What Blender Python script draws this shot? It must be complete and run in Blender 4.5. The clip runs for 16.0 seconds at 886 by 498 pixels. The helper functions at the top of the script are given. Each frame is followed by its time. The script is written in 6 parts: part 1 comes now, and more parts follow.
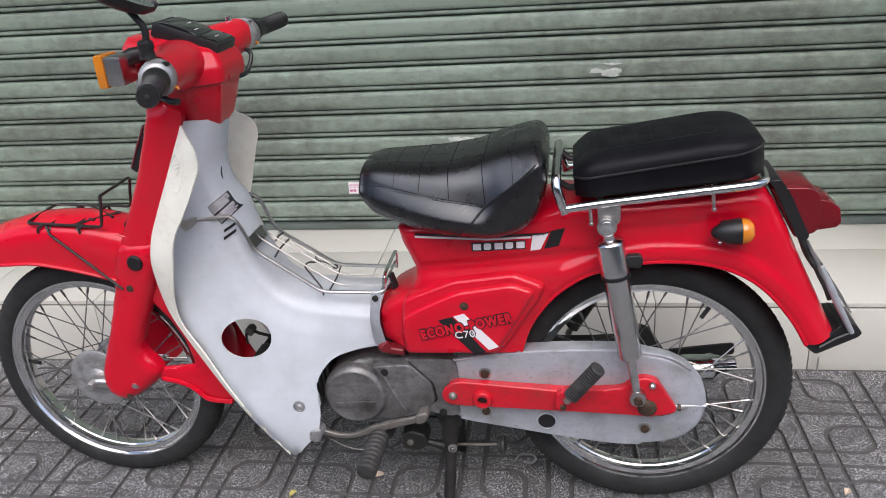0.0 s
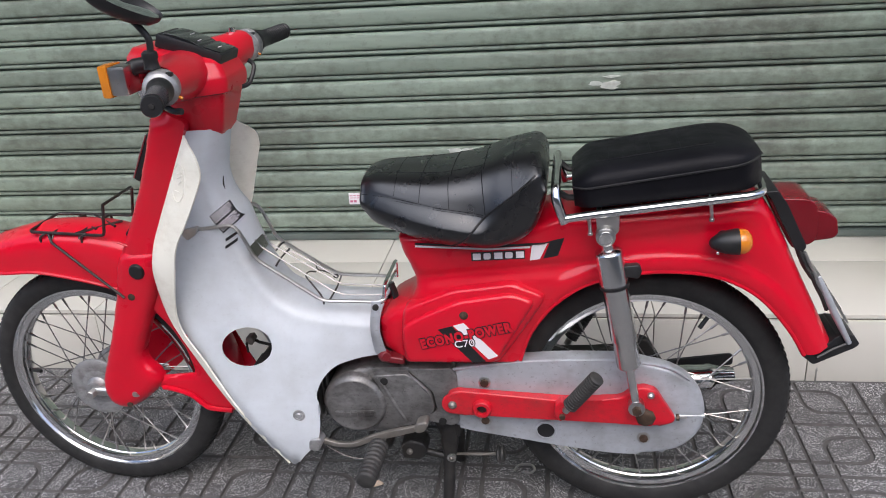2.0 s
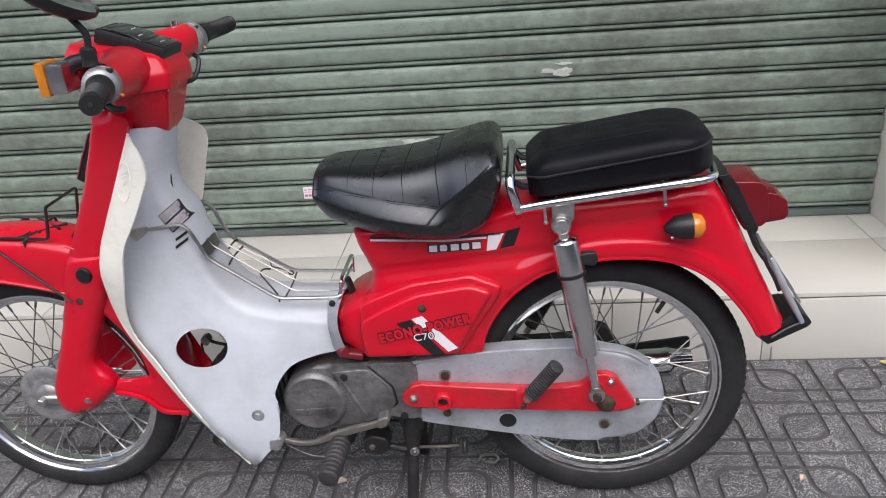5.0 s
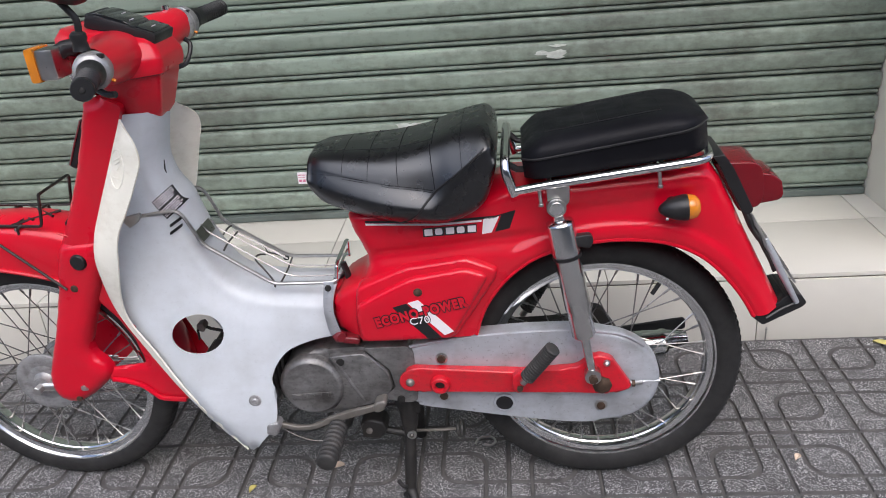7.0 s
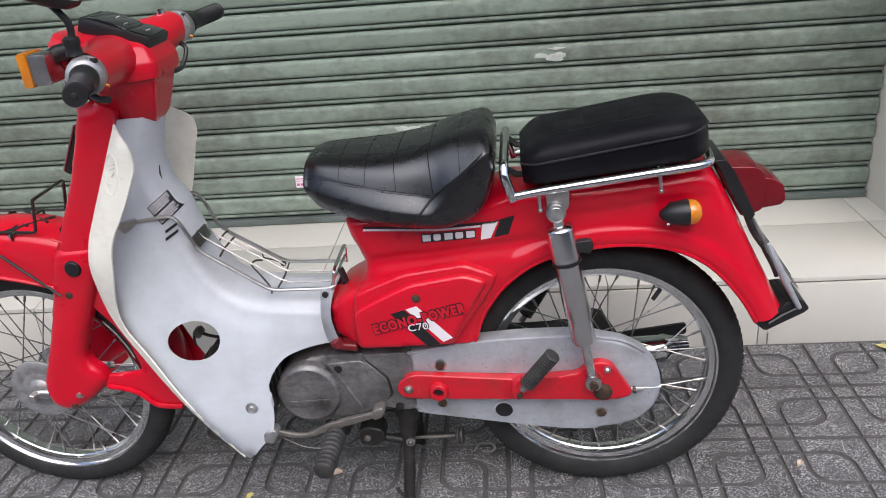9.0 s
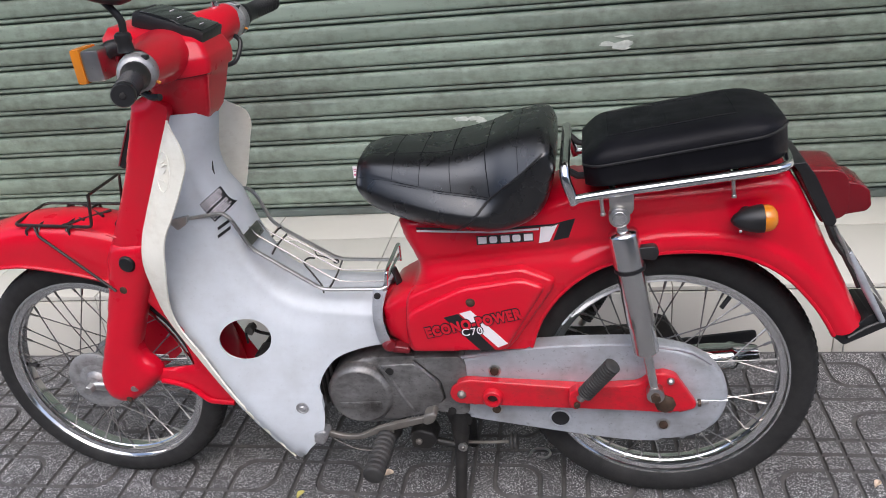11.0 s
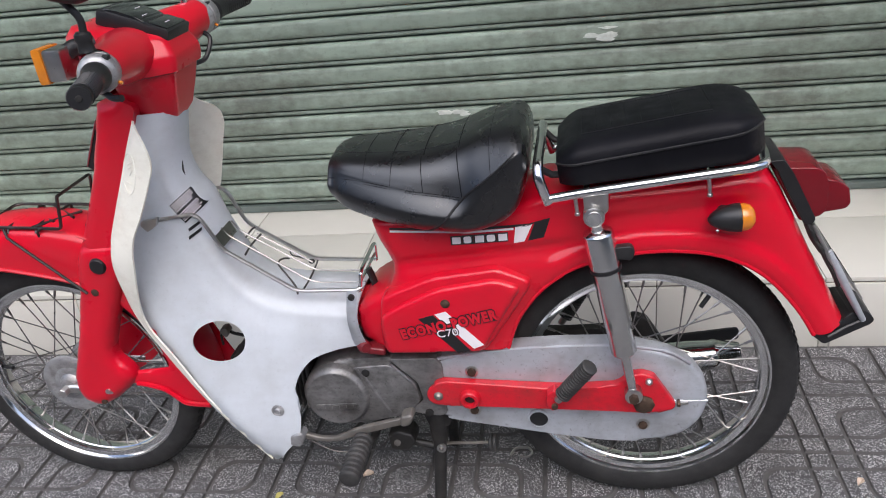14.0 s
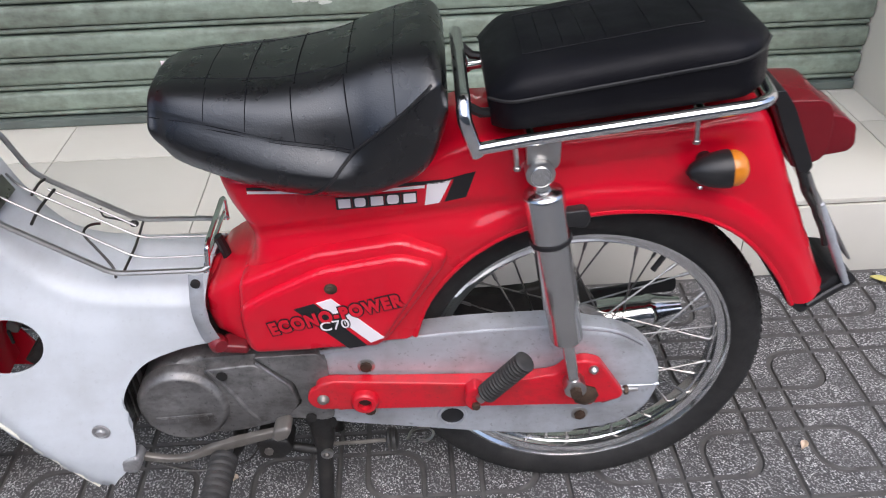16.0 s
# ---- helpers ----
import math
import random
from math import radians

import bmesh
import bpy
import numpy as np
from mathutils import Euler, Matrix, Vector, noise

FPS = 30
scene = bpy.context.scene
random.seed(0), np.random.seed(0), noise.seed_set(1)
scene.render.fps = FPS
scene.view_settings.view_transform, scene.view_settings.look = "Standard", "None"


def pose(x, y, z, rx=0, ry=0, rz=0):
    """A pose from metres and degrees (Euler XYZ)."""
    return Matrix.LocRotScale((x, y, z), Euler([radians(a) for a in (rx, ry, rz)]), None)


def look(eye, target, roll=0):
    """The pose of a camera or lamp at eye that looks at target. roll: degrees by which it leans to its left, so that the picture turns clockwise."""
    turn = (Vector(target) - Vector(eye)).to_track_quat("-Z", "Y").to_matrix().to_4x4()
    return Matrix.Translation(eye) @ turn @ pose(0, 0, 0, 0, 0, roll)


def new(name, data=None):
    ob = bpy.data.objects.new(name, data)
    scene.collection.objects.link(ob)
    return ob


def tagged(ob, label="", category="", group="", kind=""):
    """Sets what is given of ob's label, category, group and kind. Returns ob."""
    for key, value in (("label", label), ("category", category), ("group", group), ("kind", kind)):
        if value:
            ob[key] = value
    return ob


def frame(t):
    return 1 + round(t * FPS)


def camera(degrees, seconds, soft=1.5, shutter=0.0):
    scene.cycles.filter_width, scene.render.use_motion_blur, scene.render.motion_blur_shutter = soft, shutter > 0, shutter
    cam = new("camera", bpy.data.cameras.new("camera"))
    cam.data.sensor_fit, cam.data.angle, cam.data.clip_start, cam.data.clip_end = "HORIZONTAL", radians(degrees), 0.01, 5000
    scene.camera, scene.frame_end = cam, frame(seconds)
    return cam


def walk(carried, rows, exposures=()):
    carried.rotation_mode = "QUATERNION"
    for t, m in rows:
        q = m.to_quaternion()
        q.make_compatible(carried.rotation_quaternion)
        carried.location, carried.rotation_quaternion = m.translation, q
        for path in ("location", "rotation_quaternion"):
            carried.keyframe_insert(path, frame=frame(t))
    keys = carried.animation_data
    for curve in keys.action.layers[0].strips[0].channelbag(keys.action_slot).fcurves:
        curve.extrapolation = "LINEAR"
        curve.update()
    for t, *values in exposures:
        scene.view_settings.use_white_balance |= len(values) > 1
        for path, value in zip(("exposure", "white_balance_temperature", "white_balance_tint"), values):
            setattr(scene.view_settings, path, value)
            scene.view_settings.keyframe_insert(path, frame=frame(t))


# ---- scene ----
from mathutils.geometry import delaunay_2d_cdt

cam = camera(58.03, 16.0, soft=1.0, shutter=0.3)
# seconds, eye x y z, yaw, pitch, roll
ROWS = [
    (0.0, 0.3215, -1.4192, 1.1970, 8.797, -23.470, 3.890),
    (0.5, 0.3149, -1.4201, 1.1955, 8.672, -23.291, 3.668),
    (1.0, 0.3146, -1.4225, 1.1979, 8.841, -23.112, 3.614),
    (1.5, 0.3168, -1.4276, 1.2004, 8.943, -22.891, 3.635),
    (2.0, 0.3213, -1.4310, 1.1964, 8.669, -22.590, 3.643),
    (2.5, 0.3222, -1.4290, 1.2002, 8.271, -22.468, 3.805),
    (3.0, 0.3213, -1.4213, 1.1988, 7.823, -22.510, 3.975),
    (3.5, 0.3209, -1.4129, 1.1980, 7.210, -22.723, 4.061),
    (4.0, 0.3273, -1.4131, 1.1957, 6.512, -22.887, 4.113),
    (6.5, 0.3261, -1.4185, 1.1936, 5.249, -24.506, 4.467),
    (7.0, 0.3260, -1.4150, 1.1922, 5.316, -24.624, 4.672),
    (7.5, 0.3250, -1.4044, 1.1909, 5.169, -24.711, 4.912),
    (8.0, 0.3269, -1.3911, 1.1917, 5.052, -24.721, 5.032),
    (8.5, 0.3303, -1.3904, 1.1911, 5.059, -24.565, 4.986),
    (9.0, 0.3275, -1.3968, 1.1921, 5.291, -24.513, 4.783),
    (9.5, 0.3211, -1.4025, 1.1907, 6.151, -24.484, 4.697),
    (10.0, 0.3169, -1.3885, 1.1895, 7.474, -24.680, 4.751),
    (10.2, 0.3146, -1.3758, 1.1964, 7.935, -24.832, 4.854),
    (12.3, 0.3901, -1.2872, 1.2031, 12.621, -25.857, 7.392),
    (12.5, 0.3959, -1.2831, 1.1991, 12.523, -25.812, 7.420),
    (13.0, 0.3969, -1.2738, 1.1923, 11.869, -25.817, 7.162),
    (13.5, 0.3910, -1.2662, 1.1924, 11.385, -26.014, 6.870),
    (14.0, 0.3703, -1.2944, 1.2061, 10.150, -26.273, 6.303),
    (14.5, 0.3289, -1.3494, 1.1999, 7.802, -26.905, 5.490),
    (15.0, 0.3085, -1.3062, 1.1798, 4.887, -28.739, 4.711),
    (15.5, 0.3459, -1.1193, 1.1505, 1.937, -31.822, 3.585),
    (16.0, 0.2680, -0.9057, 1.1312, -1.910, -35.720, 1.963),
]


def eye_pose(x, y, z, yaw, pitch, roll):
    return pose(x, y, z, 0, 0, yaw) @ pose(0, 0, 0, 90 + pitch, 0, 0) @ pose(0, 0, 0, 0, 0, -roll)


walk(cam, [(t, eye_pose(*r)) for t, *r in ROWS], exposures=[(0.0, 0.86, 6100, 13), (14.5, 0.88, 6050, 13), (15.5, 0.95, 6000, 13), (16.0, 0.93, 6000, 13)])

# ---- light ----
sky = bpy.data.worlds.new("sky")
scene.world = sky
sky.use_nodes = True
nt = sky.node_tree
tex = nt.nodes.new("ShaderNodeTexSky")
tex.sky_type, tex.sun_disc = "NISHITA", False
tex.sun_elevation, tex.sun_rotation, tex.air_density, tex.dust_density = radians(55), radians(165), 1.0, 4.0
nt.links.new(tex.outputs[0], nt.nodes["Background"].inputs[0])
nt.nodes["Background"].inputs[1].default_value = 0.112
sun = new("sun", bpy.data.lights.new("sun", "SUN"))
sun.data.energy, sun.data.angle, sun.data.color = 1.25, radians(75), (1.0, 0.985, 0.955)
sun.matrix_world = look((-0.2, -2.0, 3.0), (0, 0, 0))


# ---- materials ----
def material(name, base, rough=0.5, metal=0.0, coat=0.0, vary=0.12, scale=6.0, stain=0.0, stain_col=(0.05, 0.05, 0.045), stain_scale=1.5,
             bump=0.0, bump_scale=200.0, rough_var=0.15, per_object=0.0, spec=0.5, stretch=(1, 1, 1)):
    """A surface with colour mottling, stains at a larger scale, worn gloss and fine relief."""
    m = bpy.data.materials.new(name)
    m.use_nodes = True
    n, l = m.node_tree.nodes, m.node_tree.links
    b = n["Principled BSDF"]
    b.inputs["Metallic"].default_value = metal
    b.inputs["Coat Weight"].default_value = coat
    b.inputs["Coat Roughness"].default_value = 0.04
    b.inputs["Specular IOR Level"].default_value = spec
    co = n.new("ShaderNodeTexCoord")
    mp = n.new("ShaderNodeMapping")
    mp.inputs["Scale"].default_value = stretch
    l.new(co.outputs["Object"], mp.inputs[0])
    src = mp.outputs[0]
    if per_object:
        info = n.new("ShaderNodeObjectInfo")
        add = n.new("ShaderNodeVectorMath")
        add.operation = "ADD"
        mul = n.new("ShaderNodeVectorMath")
        mul.operation = "SCALE"
        comb = n.new("ShaderNodeCombineXYZ")
        for k in range(3):
            l.new(info.outputs["Random"], comb.inputs[k])
        l.new(comb.outputs[0], mul.inputs[0])
        mul.inputs["Scale"].default_value = 17.0
        l.new(src, add.inputs[0])
        l.new(mul.outputs[0], add.inputs[1])
        src = add.outputs[0]

    def noise_tex(sc, detail=4.0):
        t = n.new("ShaderNodeTexNoise")
        t.inputs["Scale"].default_value, t.inputs["Detail"].default_value = sc, detail
        l.new(src, t.inputs["Vector"])
        return t.outputs["Fac"]

    def mix(fac, a, c):
        x = n.new("ShaderNodeMix")
        x.data_type = "RGBA"
        for s, v in ((0, fac), (6, a), (7, c)):
            if isinstance(v, (tuple, float, int)):
                x.inputs[s].default_value = (*v, 1) if isinstance(v, tuple) else v
            else:
                l.new(v, x.inputs[s])
        return x.outputs[2]

    def ramp(fac, lo, hi, to=1.0):
        r = n.new("ShaderNodeMapRange")
        r.inputs["From Min"].default_value, r.inputs["From Max"].default_value, r.inputs["To Max"].default_value = lo, hi, to
        l.new(fac, r.inputs["Value"])
        return r.outputs[0]

    dark = tuple(c * (1 - vary) for c in base)
    light = tuple(min(1, c * (1 + vary)) for c in base)
    col = mix(ramp(noise_tex(scale), 0.3, 0.7), dark, light)
    if per_object:
        hs = n.new("ShaderNodeHueSaturation")
        l.new(ramp(info.outputs["Random"], 0, 1, 2 * per_object), hs.inputs["Value"])
        sh = n.new("ShaderNodeMath")
        sh.inputs[1].default_value = 1 - per_object
        l.new(hs.inputs["Value"].links[0].from_socket, sh.inputs[0])
        l.new(sh.outputs[0], hs.inputs["Value"])
        l.new(col, hs.inputs["Color"])
        col = hs.outputs[0]
    if stain:
        col = mix(ramp(noise_tex(stain_scale, 8.0), 0.48, 0.75, stain), col, stain_col)
    l.new(col, b.inputs["Base Color"])
    r = ramp(noise_tex(scale * 2.3, 6.0), 0.25, 0.75)
    rr = n.new("ShaderNodeMapRange")
    rr.inputs["To Min"].default_value = max(0.02, rough * (1 - rough_var))
    rr.inputs["To Max"].default_value = min(1, rough * (1 + rough_var))
    l.new(r, rr.inputs["Value"])
    l.new(rr.outputs[0], b.inputs["Roughness"])
    if bump:
        bp = n.new("ShaderNodeBump")
        bp.inputs["Strength"].default_value, bp.inputs["Distance"].default_value = bump, 0.002
        l.new(noise_tex(bump_scale, 5.0), bp.inputs["Height"])
        l.new(bp.outputs[0], b.inputs["Normal"])
    return m


RED = material("red_paint", (0.61, 0.003, 0.020), 0.30, coat=0.55, spec=0.2, vary=0.07, stain=0.34, stain_col=(0.40, 0.030, 0.036), stain_scale=7, bump=0.004, bump_scale=60)
RED_WORN = material("worn_red_paint", (0.58, 0.004, 0.018), 0.36, coat=0.2, vary=0.1, stain=0.3, stain_col=(0.2, 0.04, 0.03), stain_scale=14, bump=0.05, bump_scale=120)
WHITE = material("white_plastic", (0.560, 0.592, 0.622), 0.42, vary=0.04, stain=0.7, stain_col=(0.44, 0.46, 0.465), stain_scale=9, bump=0.04, bump_scale=90)
CREAM = material("yellowed_plastic", (0.90, 0.875, 0.76), 0.45, vary=0.05, stain=0.2, stain_col=(0.62, 0.57, 0.42), stain_scale=7, bump=0.04, bump_scale=90)
VINYL = material("black_vinyl", (0.005, 0.005, 0.0068), 0.44, vary=0.25, scale=12, spec=0.14, stain=0.25, stain_col=(0.022, 0.022, 0.024), stain_scale=14, bump=0.3, bump_scale=900, rough_var=0.25)
SADDLE_VINYL = material("worn_saddle_vinyl", (0.0040, 0.0040, 0.0046), 0.29, vary=0.2, scale=14, stain=0.10, stain_col=(0.012, 0.012, 0.013), stain_scale=18, bump=0.16, bump_scale=520, rough_var=0.18, spec=0.85, coat=0.25)
SADDLE_VINYL.node_tree.nodes["Principled BSDF"].inputs["Coat Roughness"].default_value = 0.32
RUBBER = material("tyre_rubber", (0.016, 0.0155, 0.015), 0.75, vary=0.25, scale=20, stain=0.35, stain_col=(0.06, 0.055, 0.05), stain_scale=8, bump=0.25, bump_scale=300)
BLACK = material("black_plastic", (0.012, 0.012, 0.013), 0.42, vary=0.2, scale=20, stain=0.2, stain_col=(0.07, 0.065, 0.06), stain_scale=12, bump=0.1, bump_scale=300)
FRAME_BLACK = material("greasy_black_steel", (0.014, 0.013, 0.012), 0.55, vary=0.3, scale=30, stain=0.4, stain_col=(0.06, 0.05, 0.04), stain_scale=25, bump=0.3, bump_scale=150)
CHROME = material("chrome", (0.78, 0.78, 0.77), 0.14, metal=1.0, vary=0.05, scale=30, stain=0.10, stain_col=(0.35, 0.32, 0.28), stain_scale=30, rough_var=0.5)
SATIN = material("satin_chrome", (0.70, 0.70, 0.69), 0.20, metal=1.0, vary=0.04, scale=8, stain=0.15, stain_col=(0.42, 0.40, 0.37), stain_scale=6, rough_var=0.15)
STEEL = material("dull_steel", (0.55, 0.54, 0.52), 0.32, metal=1.0, vary=0.1, scale=40, stain=0.3, stain_col=(0.2, 0.17, 0.13), stain_scale=30, bump=0.05)
WIRE = material("wire_steel", (0.30, 0.29, 0.28), 0.30, metal=1.0, vary=0.15, scale=40, stain=0.4, stain_col=(0.12, 0.1, 0.08), stain_scale=30)
DARK_WIRE = material("tarnished_chrome_wire", (0.11, 0.105, 0.10), 0.40, metal=1.0, vary=0.2, scale=50, stain=0.5, stain_col=(0.04, 0.035, 0.03), stain_scale=30)
SILVER = material("silver_paint", (0.50, 0.525, 0.56), 0.40, metal=0.4, vary=0.10, scale=10, stain=0.6, stain_col=(0.22, 0.21, 0.20), stain_scale=15, bump=0.06)
ALLOY = material("cast_alloy", (0.25, 0.245, 0.24), 0.44, metal=0.55, vary=0.30, scale=26, stain=0.9, stain_col=(0.055, 0.05, 0.046), stain_scale=13, bump=0.12, bump_scale=220)
DIRTY_RED = material("greasy_red_paint", (0.17, 0.008, 0.014), 0.35, coat=0.2, vary=0.2, stain=0.5, stain_col=(0.05, 0.02, 0.02), stain_scale=30, bump=0.1)
TARNISHED = material("tarnished_steel", (0.22, 0.203, 0.18), 0.46, metal=0.55, vary=0.2, scale=30, stain=0.6, stain_col=(0.13, 0.11, 0.09), stain_scale=25, bump=0.1)
WORN_RUBBER = material("greyed_rubber", (0.034, 0.033, 0.031), 0.60, vary=0.25, scale=30, stain=0.4, stain_col=(0.11, 0.10, 0.09), stain_scale=25, bump=0.1, bump_scale=250)
ALLOY_LIGHT = material("hub_alloy", (0.40, 0.40, 0.40), 0.40, metal=0.5, vary=0.15, scale=22, stain=0.6, stain_col=(0.18, 0.17, 0.16), stain_scale=18, bump=0.1)
RUST = material("rusty_bolt", (0.10, 0.065, 0.045), 0.6, metal=0.6, vary=0.35, scale=60, bump=0.3)
AMBER = material("amber_lens", (0.66, 0.22, 0.015), 0.18, coat=0.5, vary=0.08, scale=30)
LENS_RED = material("red_lens", (0.15, 0.005, 0.010), 0.20, spec=0.3, coat=0.35, vary=0.1, scale=20)
GLASS_DARK = material("meter_glass", (0.012, 0.013, 0.014), 0.08, coat=0.8, vary=0.2)
MIRROR = material("mirror_glass", (0.85, 0.87, 0.88), 0.03, metal=1.0, vary=0.02)
DECAL_BLACK = material("black_decal", (0.012, 0.012, 0.013), 0.35, vary=0.1)
DECAL_WHITE = material("white_decal", (0.80, 0.76, 0.78), 0.35, vary=0.04)
DECAL_RED = material("red_decal", (0.56, 0.006, 0.022), 0.4, vary=0.04)
SHUTTER = material("green_shutter_paint", (0.238, 0.295, 0.238), 0.55, vary=0.13, scale=9, bump=0.15, bump_scale=70, per_object=0.10, stretch=(0.45, 1, 3.5))


def grime(m, flecks=0.55, most=0.92, zoom=1.0, dark_spots=(), streaks=0.0, tone=(0.066, 0.060, 0.047)):
    """Old dirt over a surface: blotches, runs and flecks. The tone deepens round any given centres."""
    n, l = m.node_tree.nodes, m.node_tree.links
    b = n["Principled BSDF"]
    col = b.inputs["Base Color"].links[0].from_socket
    at = n.new("ShaderNodeNewGeometry").outputs["Position"]

    def noise_at(stretch, scale, detail):
        mp = n.new("ShaderNodeMapping")
        mp.inputs["Scale"].default_value = stretch
        l.new(at, mp.inputs[0])
        t = n.new("ShaderNodeTexNoise")
        t.inputs["Scale"].default_value, t.inputs["Detail"].default_value, t.inputs["Roughness"].default_value = scale, detail, 0.65
        l.new(mp.outputs[0], t.inputs["Vector"])
        return t.outputs["Fac"]

    def span(v, lo, hi, to=1.0):
        r = n.new("ShaderNodeMapRange")
        r.inputs["From Min"].default_value, r.inputs["From Max"].default_value, r.inputs["To Max"].default_value = lo, hi, to
        l.new(v, r.inputs["Value"])
        return r.outputs[0]

    def calc(op, a, c):
        x = n.new("ShaderNodeMath")
        x.operation = op
        for k, v in enumerate((a, c)):
            if isinstance(v, float):
                x.inputs[k].default_value = v
            else:
                l.new(v, x.inputs[k])
        return x.outputs[0]

    def dark_spot(centre, radius, amount):
        d = n.new("ShaderNodeVectorMath")
        d.operation = "DISTANCE"
        l.new(at, d.inputs[0])
        d.inputs[1].default_value = centre
        return span(d.outputs["Value"], radius, radius * 0.25, amount)

    big = noise_at((1.0, 1, 1.8), 2.2 * zoom, 6.0)
    for centre, radius, more in dark_spots:
        big = calc("ADD", big, dark_spot(centre, radius, more))
    fine = noise_at((1.0, 1, 1.6), 26.0 * zoom ** 0.5, 8.0)
    run = noise_at((22.0, 1, 1.2), zoom ** 0.5, 3.0)
    brush = noise_at((1.5, 1, 60.0), 1.0, 4.0)
    specks = noise_at((1, 1, 1), 70.0 * zoom ** 0.5, 4.0)
    amount = span(calc("ADD", calc("ADD", calc("MULTIPLY", big, 1.15), calc("MULTIPLY", fine, 0.85)), calc("MULTIPLY", run, 0.25)), 1.05, 1.45, most)
    for fac, tint in ((amount, (*tone, 1)), (span(specks, 0.60, 0.70, flecks), (*(0.75 * c for c in tone), 1)), (span(brush, 0.62, 0.80, streaks), (0.36, 0.40, 0.33, 1))):
        x = n.new("ShaderNodeMix")
        x.data_type = "RGBA"
        l.new(fac, x.inputs[0])
        l.new(col, x.inputs[6])
        x.inputs[7].default_value = tint
        col = x.outputs[2]
    l.new(col, b.inputs["Base Color"])


# the shutter is darker round two centres, upper right and lower left
grime(SHUTTER, flecks=0.22, most=0.68, dark_spots=(((1.15, 0.62, 0.80), 0.95, 0.13), ((-0.95, 0.62, 0.30), 0.85, 0.22)), streaks=0.6)
grime(ALLOY, 0.5, 0.72, 5.0, tone=(0.05, 0.045, 0.04))
grime(SILVER, 0.40, 0.22, 4.0, tone=(0.14, 0.13, 0.115))
grime(WHITE, 0.12, 0.16, 3.0, tone=(0.30, 0.30, 0.28))
grime(CREAM, 0.10, 0.25, 3.0, tone=(0.45, 0.38, 0.25))
grime(RED_WORN, 0.35, 0.40, 6.0, tone=(0.12, 0.03, 0.025))
grime(ALLOY_LIGHT, 0.4, 0.6, 6.0, tone=(0.10, 0.09, 0.08))
SHUTTER_RAIL = material("grimy_rail_paint", (0.115, 0.14, 0.125), 0.6, vary=0.2, scale=6, stain=0.7, stain_col=(0.07, 0.065, 0.055), stain_scale=5, bump=0.2, bump_scale=100)
TILE = material("cream_glazed_tile", (0.66, 0.64, 0.57), 0.22, vary=0.03, scale=3, stain=0.25, stain_col=(0.52, 0.49, 0.42), stain_scale=4, per_object=0.02)
GROUT = material("dirty_grout", (0.16, 0.145, 0.12), 0.85, vary=0.25, scale=20, bump=0.2)
PLASTER = material("cream_wall", (0.80, 0.76, 0.67), 0.5, vary=0.03, scale=4, stain=0.15, stain_col=(0.55, 0.5, 0.42), stain_scale=3, bump=0.05)
# for the added wall opposite: mottled dark so that paint and chrome mirror less brightness
UNSEEN_WALL = material("dark_unseen_wall", (0.17, 0.16, 0.15), 0.8, vary=0.4, scale=0.35, stain=0.6, stain_col=(0.06, 0.07, 0.05), stain_scale=0.2)
CEMENT = material("dirty_cement", (0.098, 0.094, 0.090), 0.85, vary=0.25, scale=25, stain=0.4, stain_col=(0.045, 0.042, 0.038), stain_scale=6, bump=0.5, bump_scale=400)


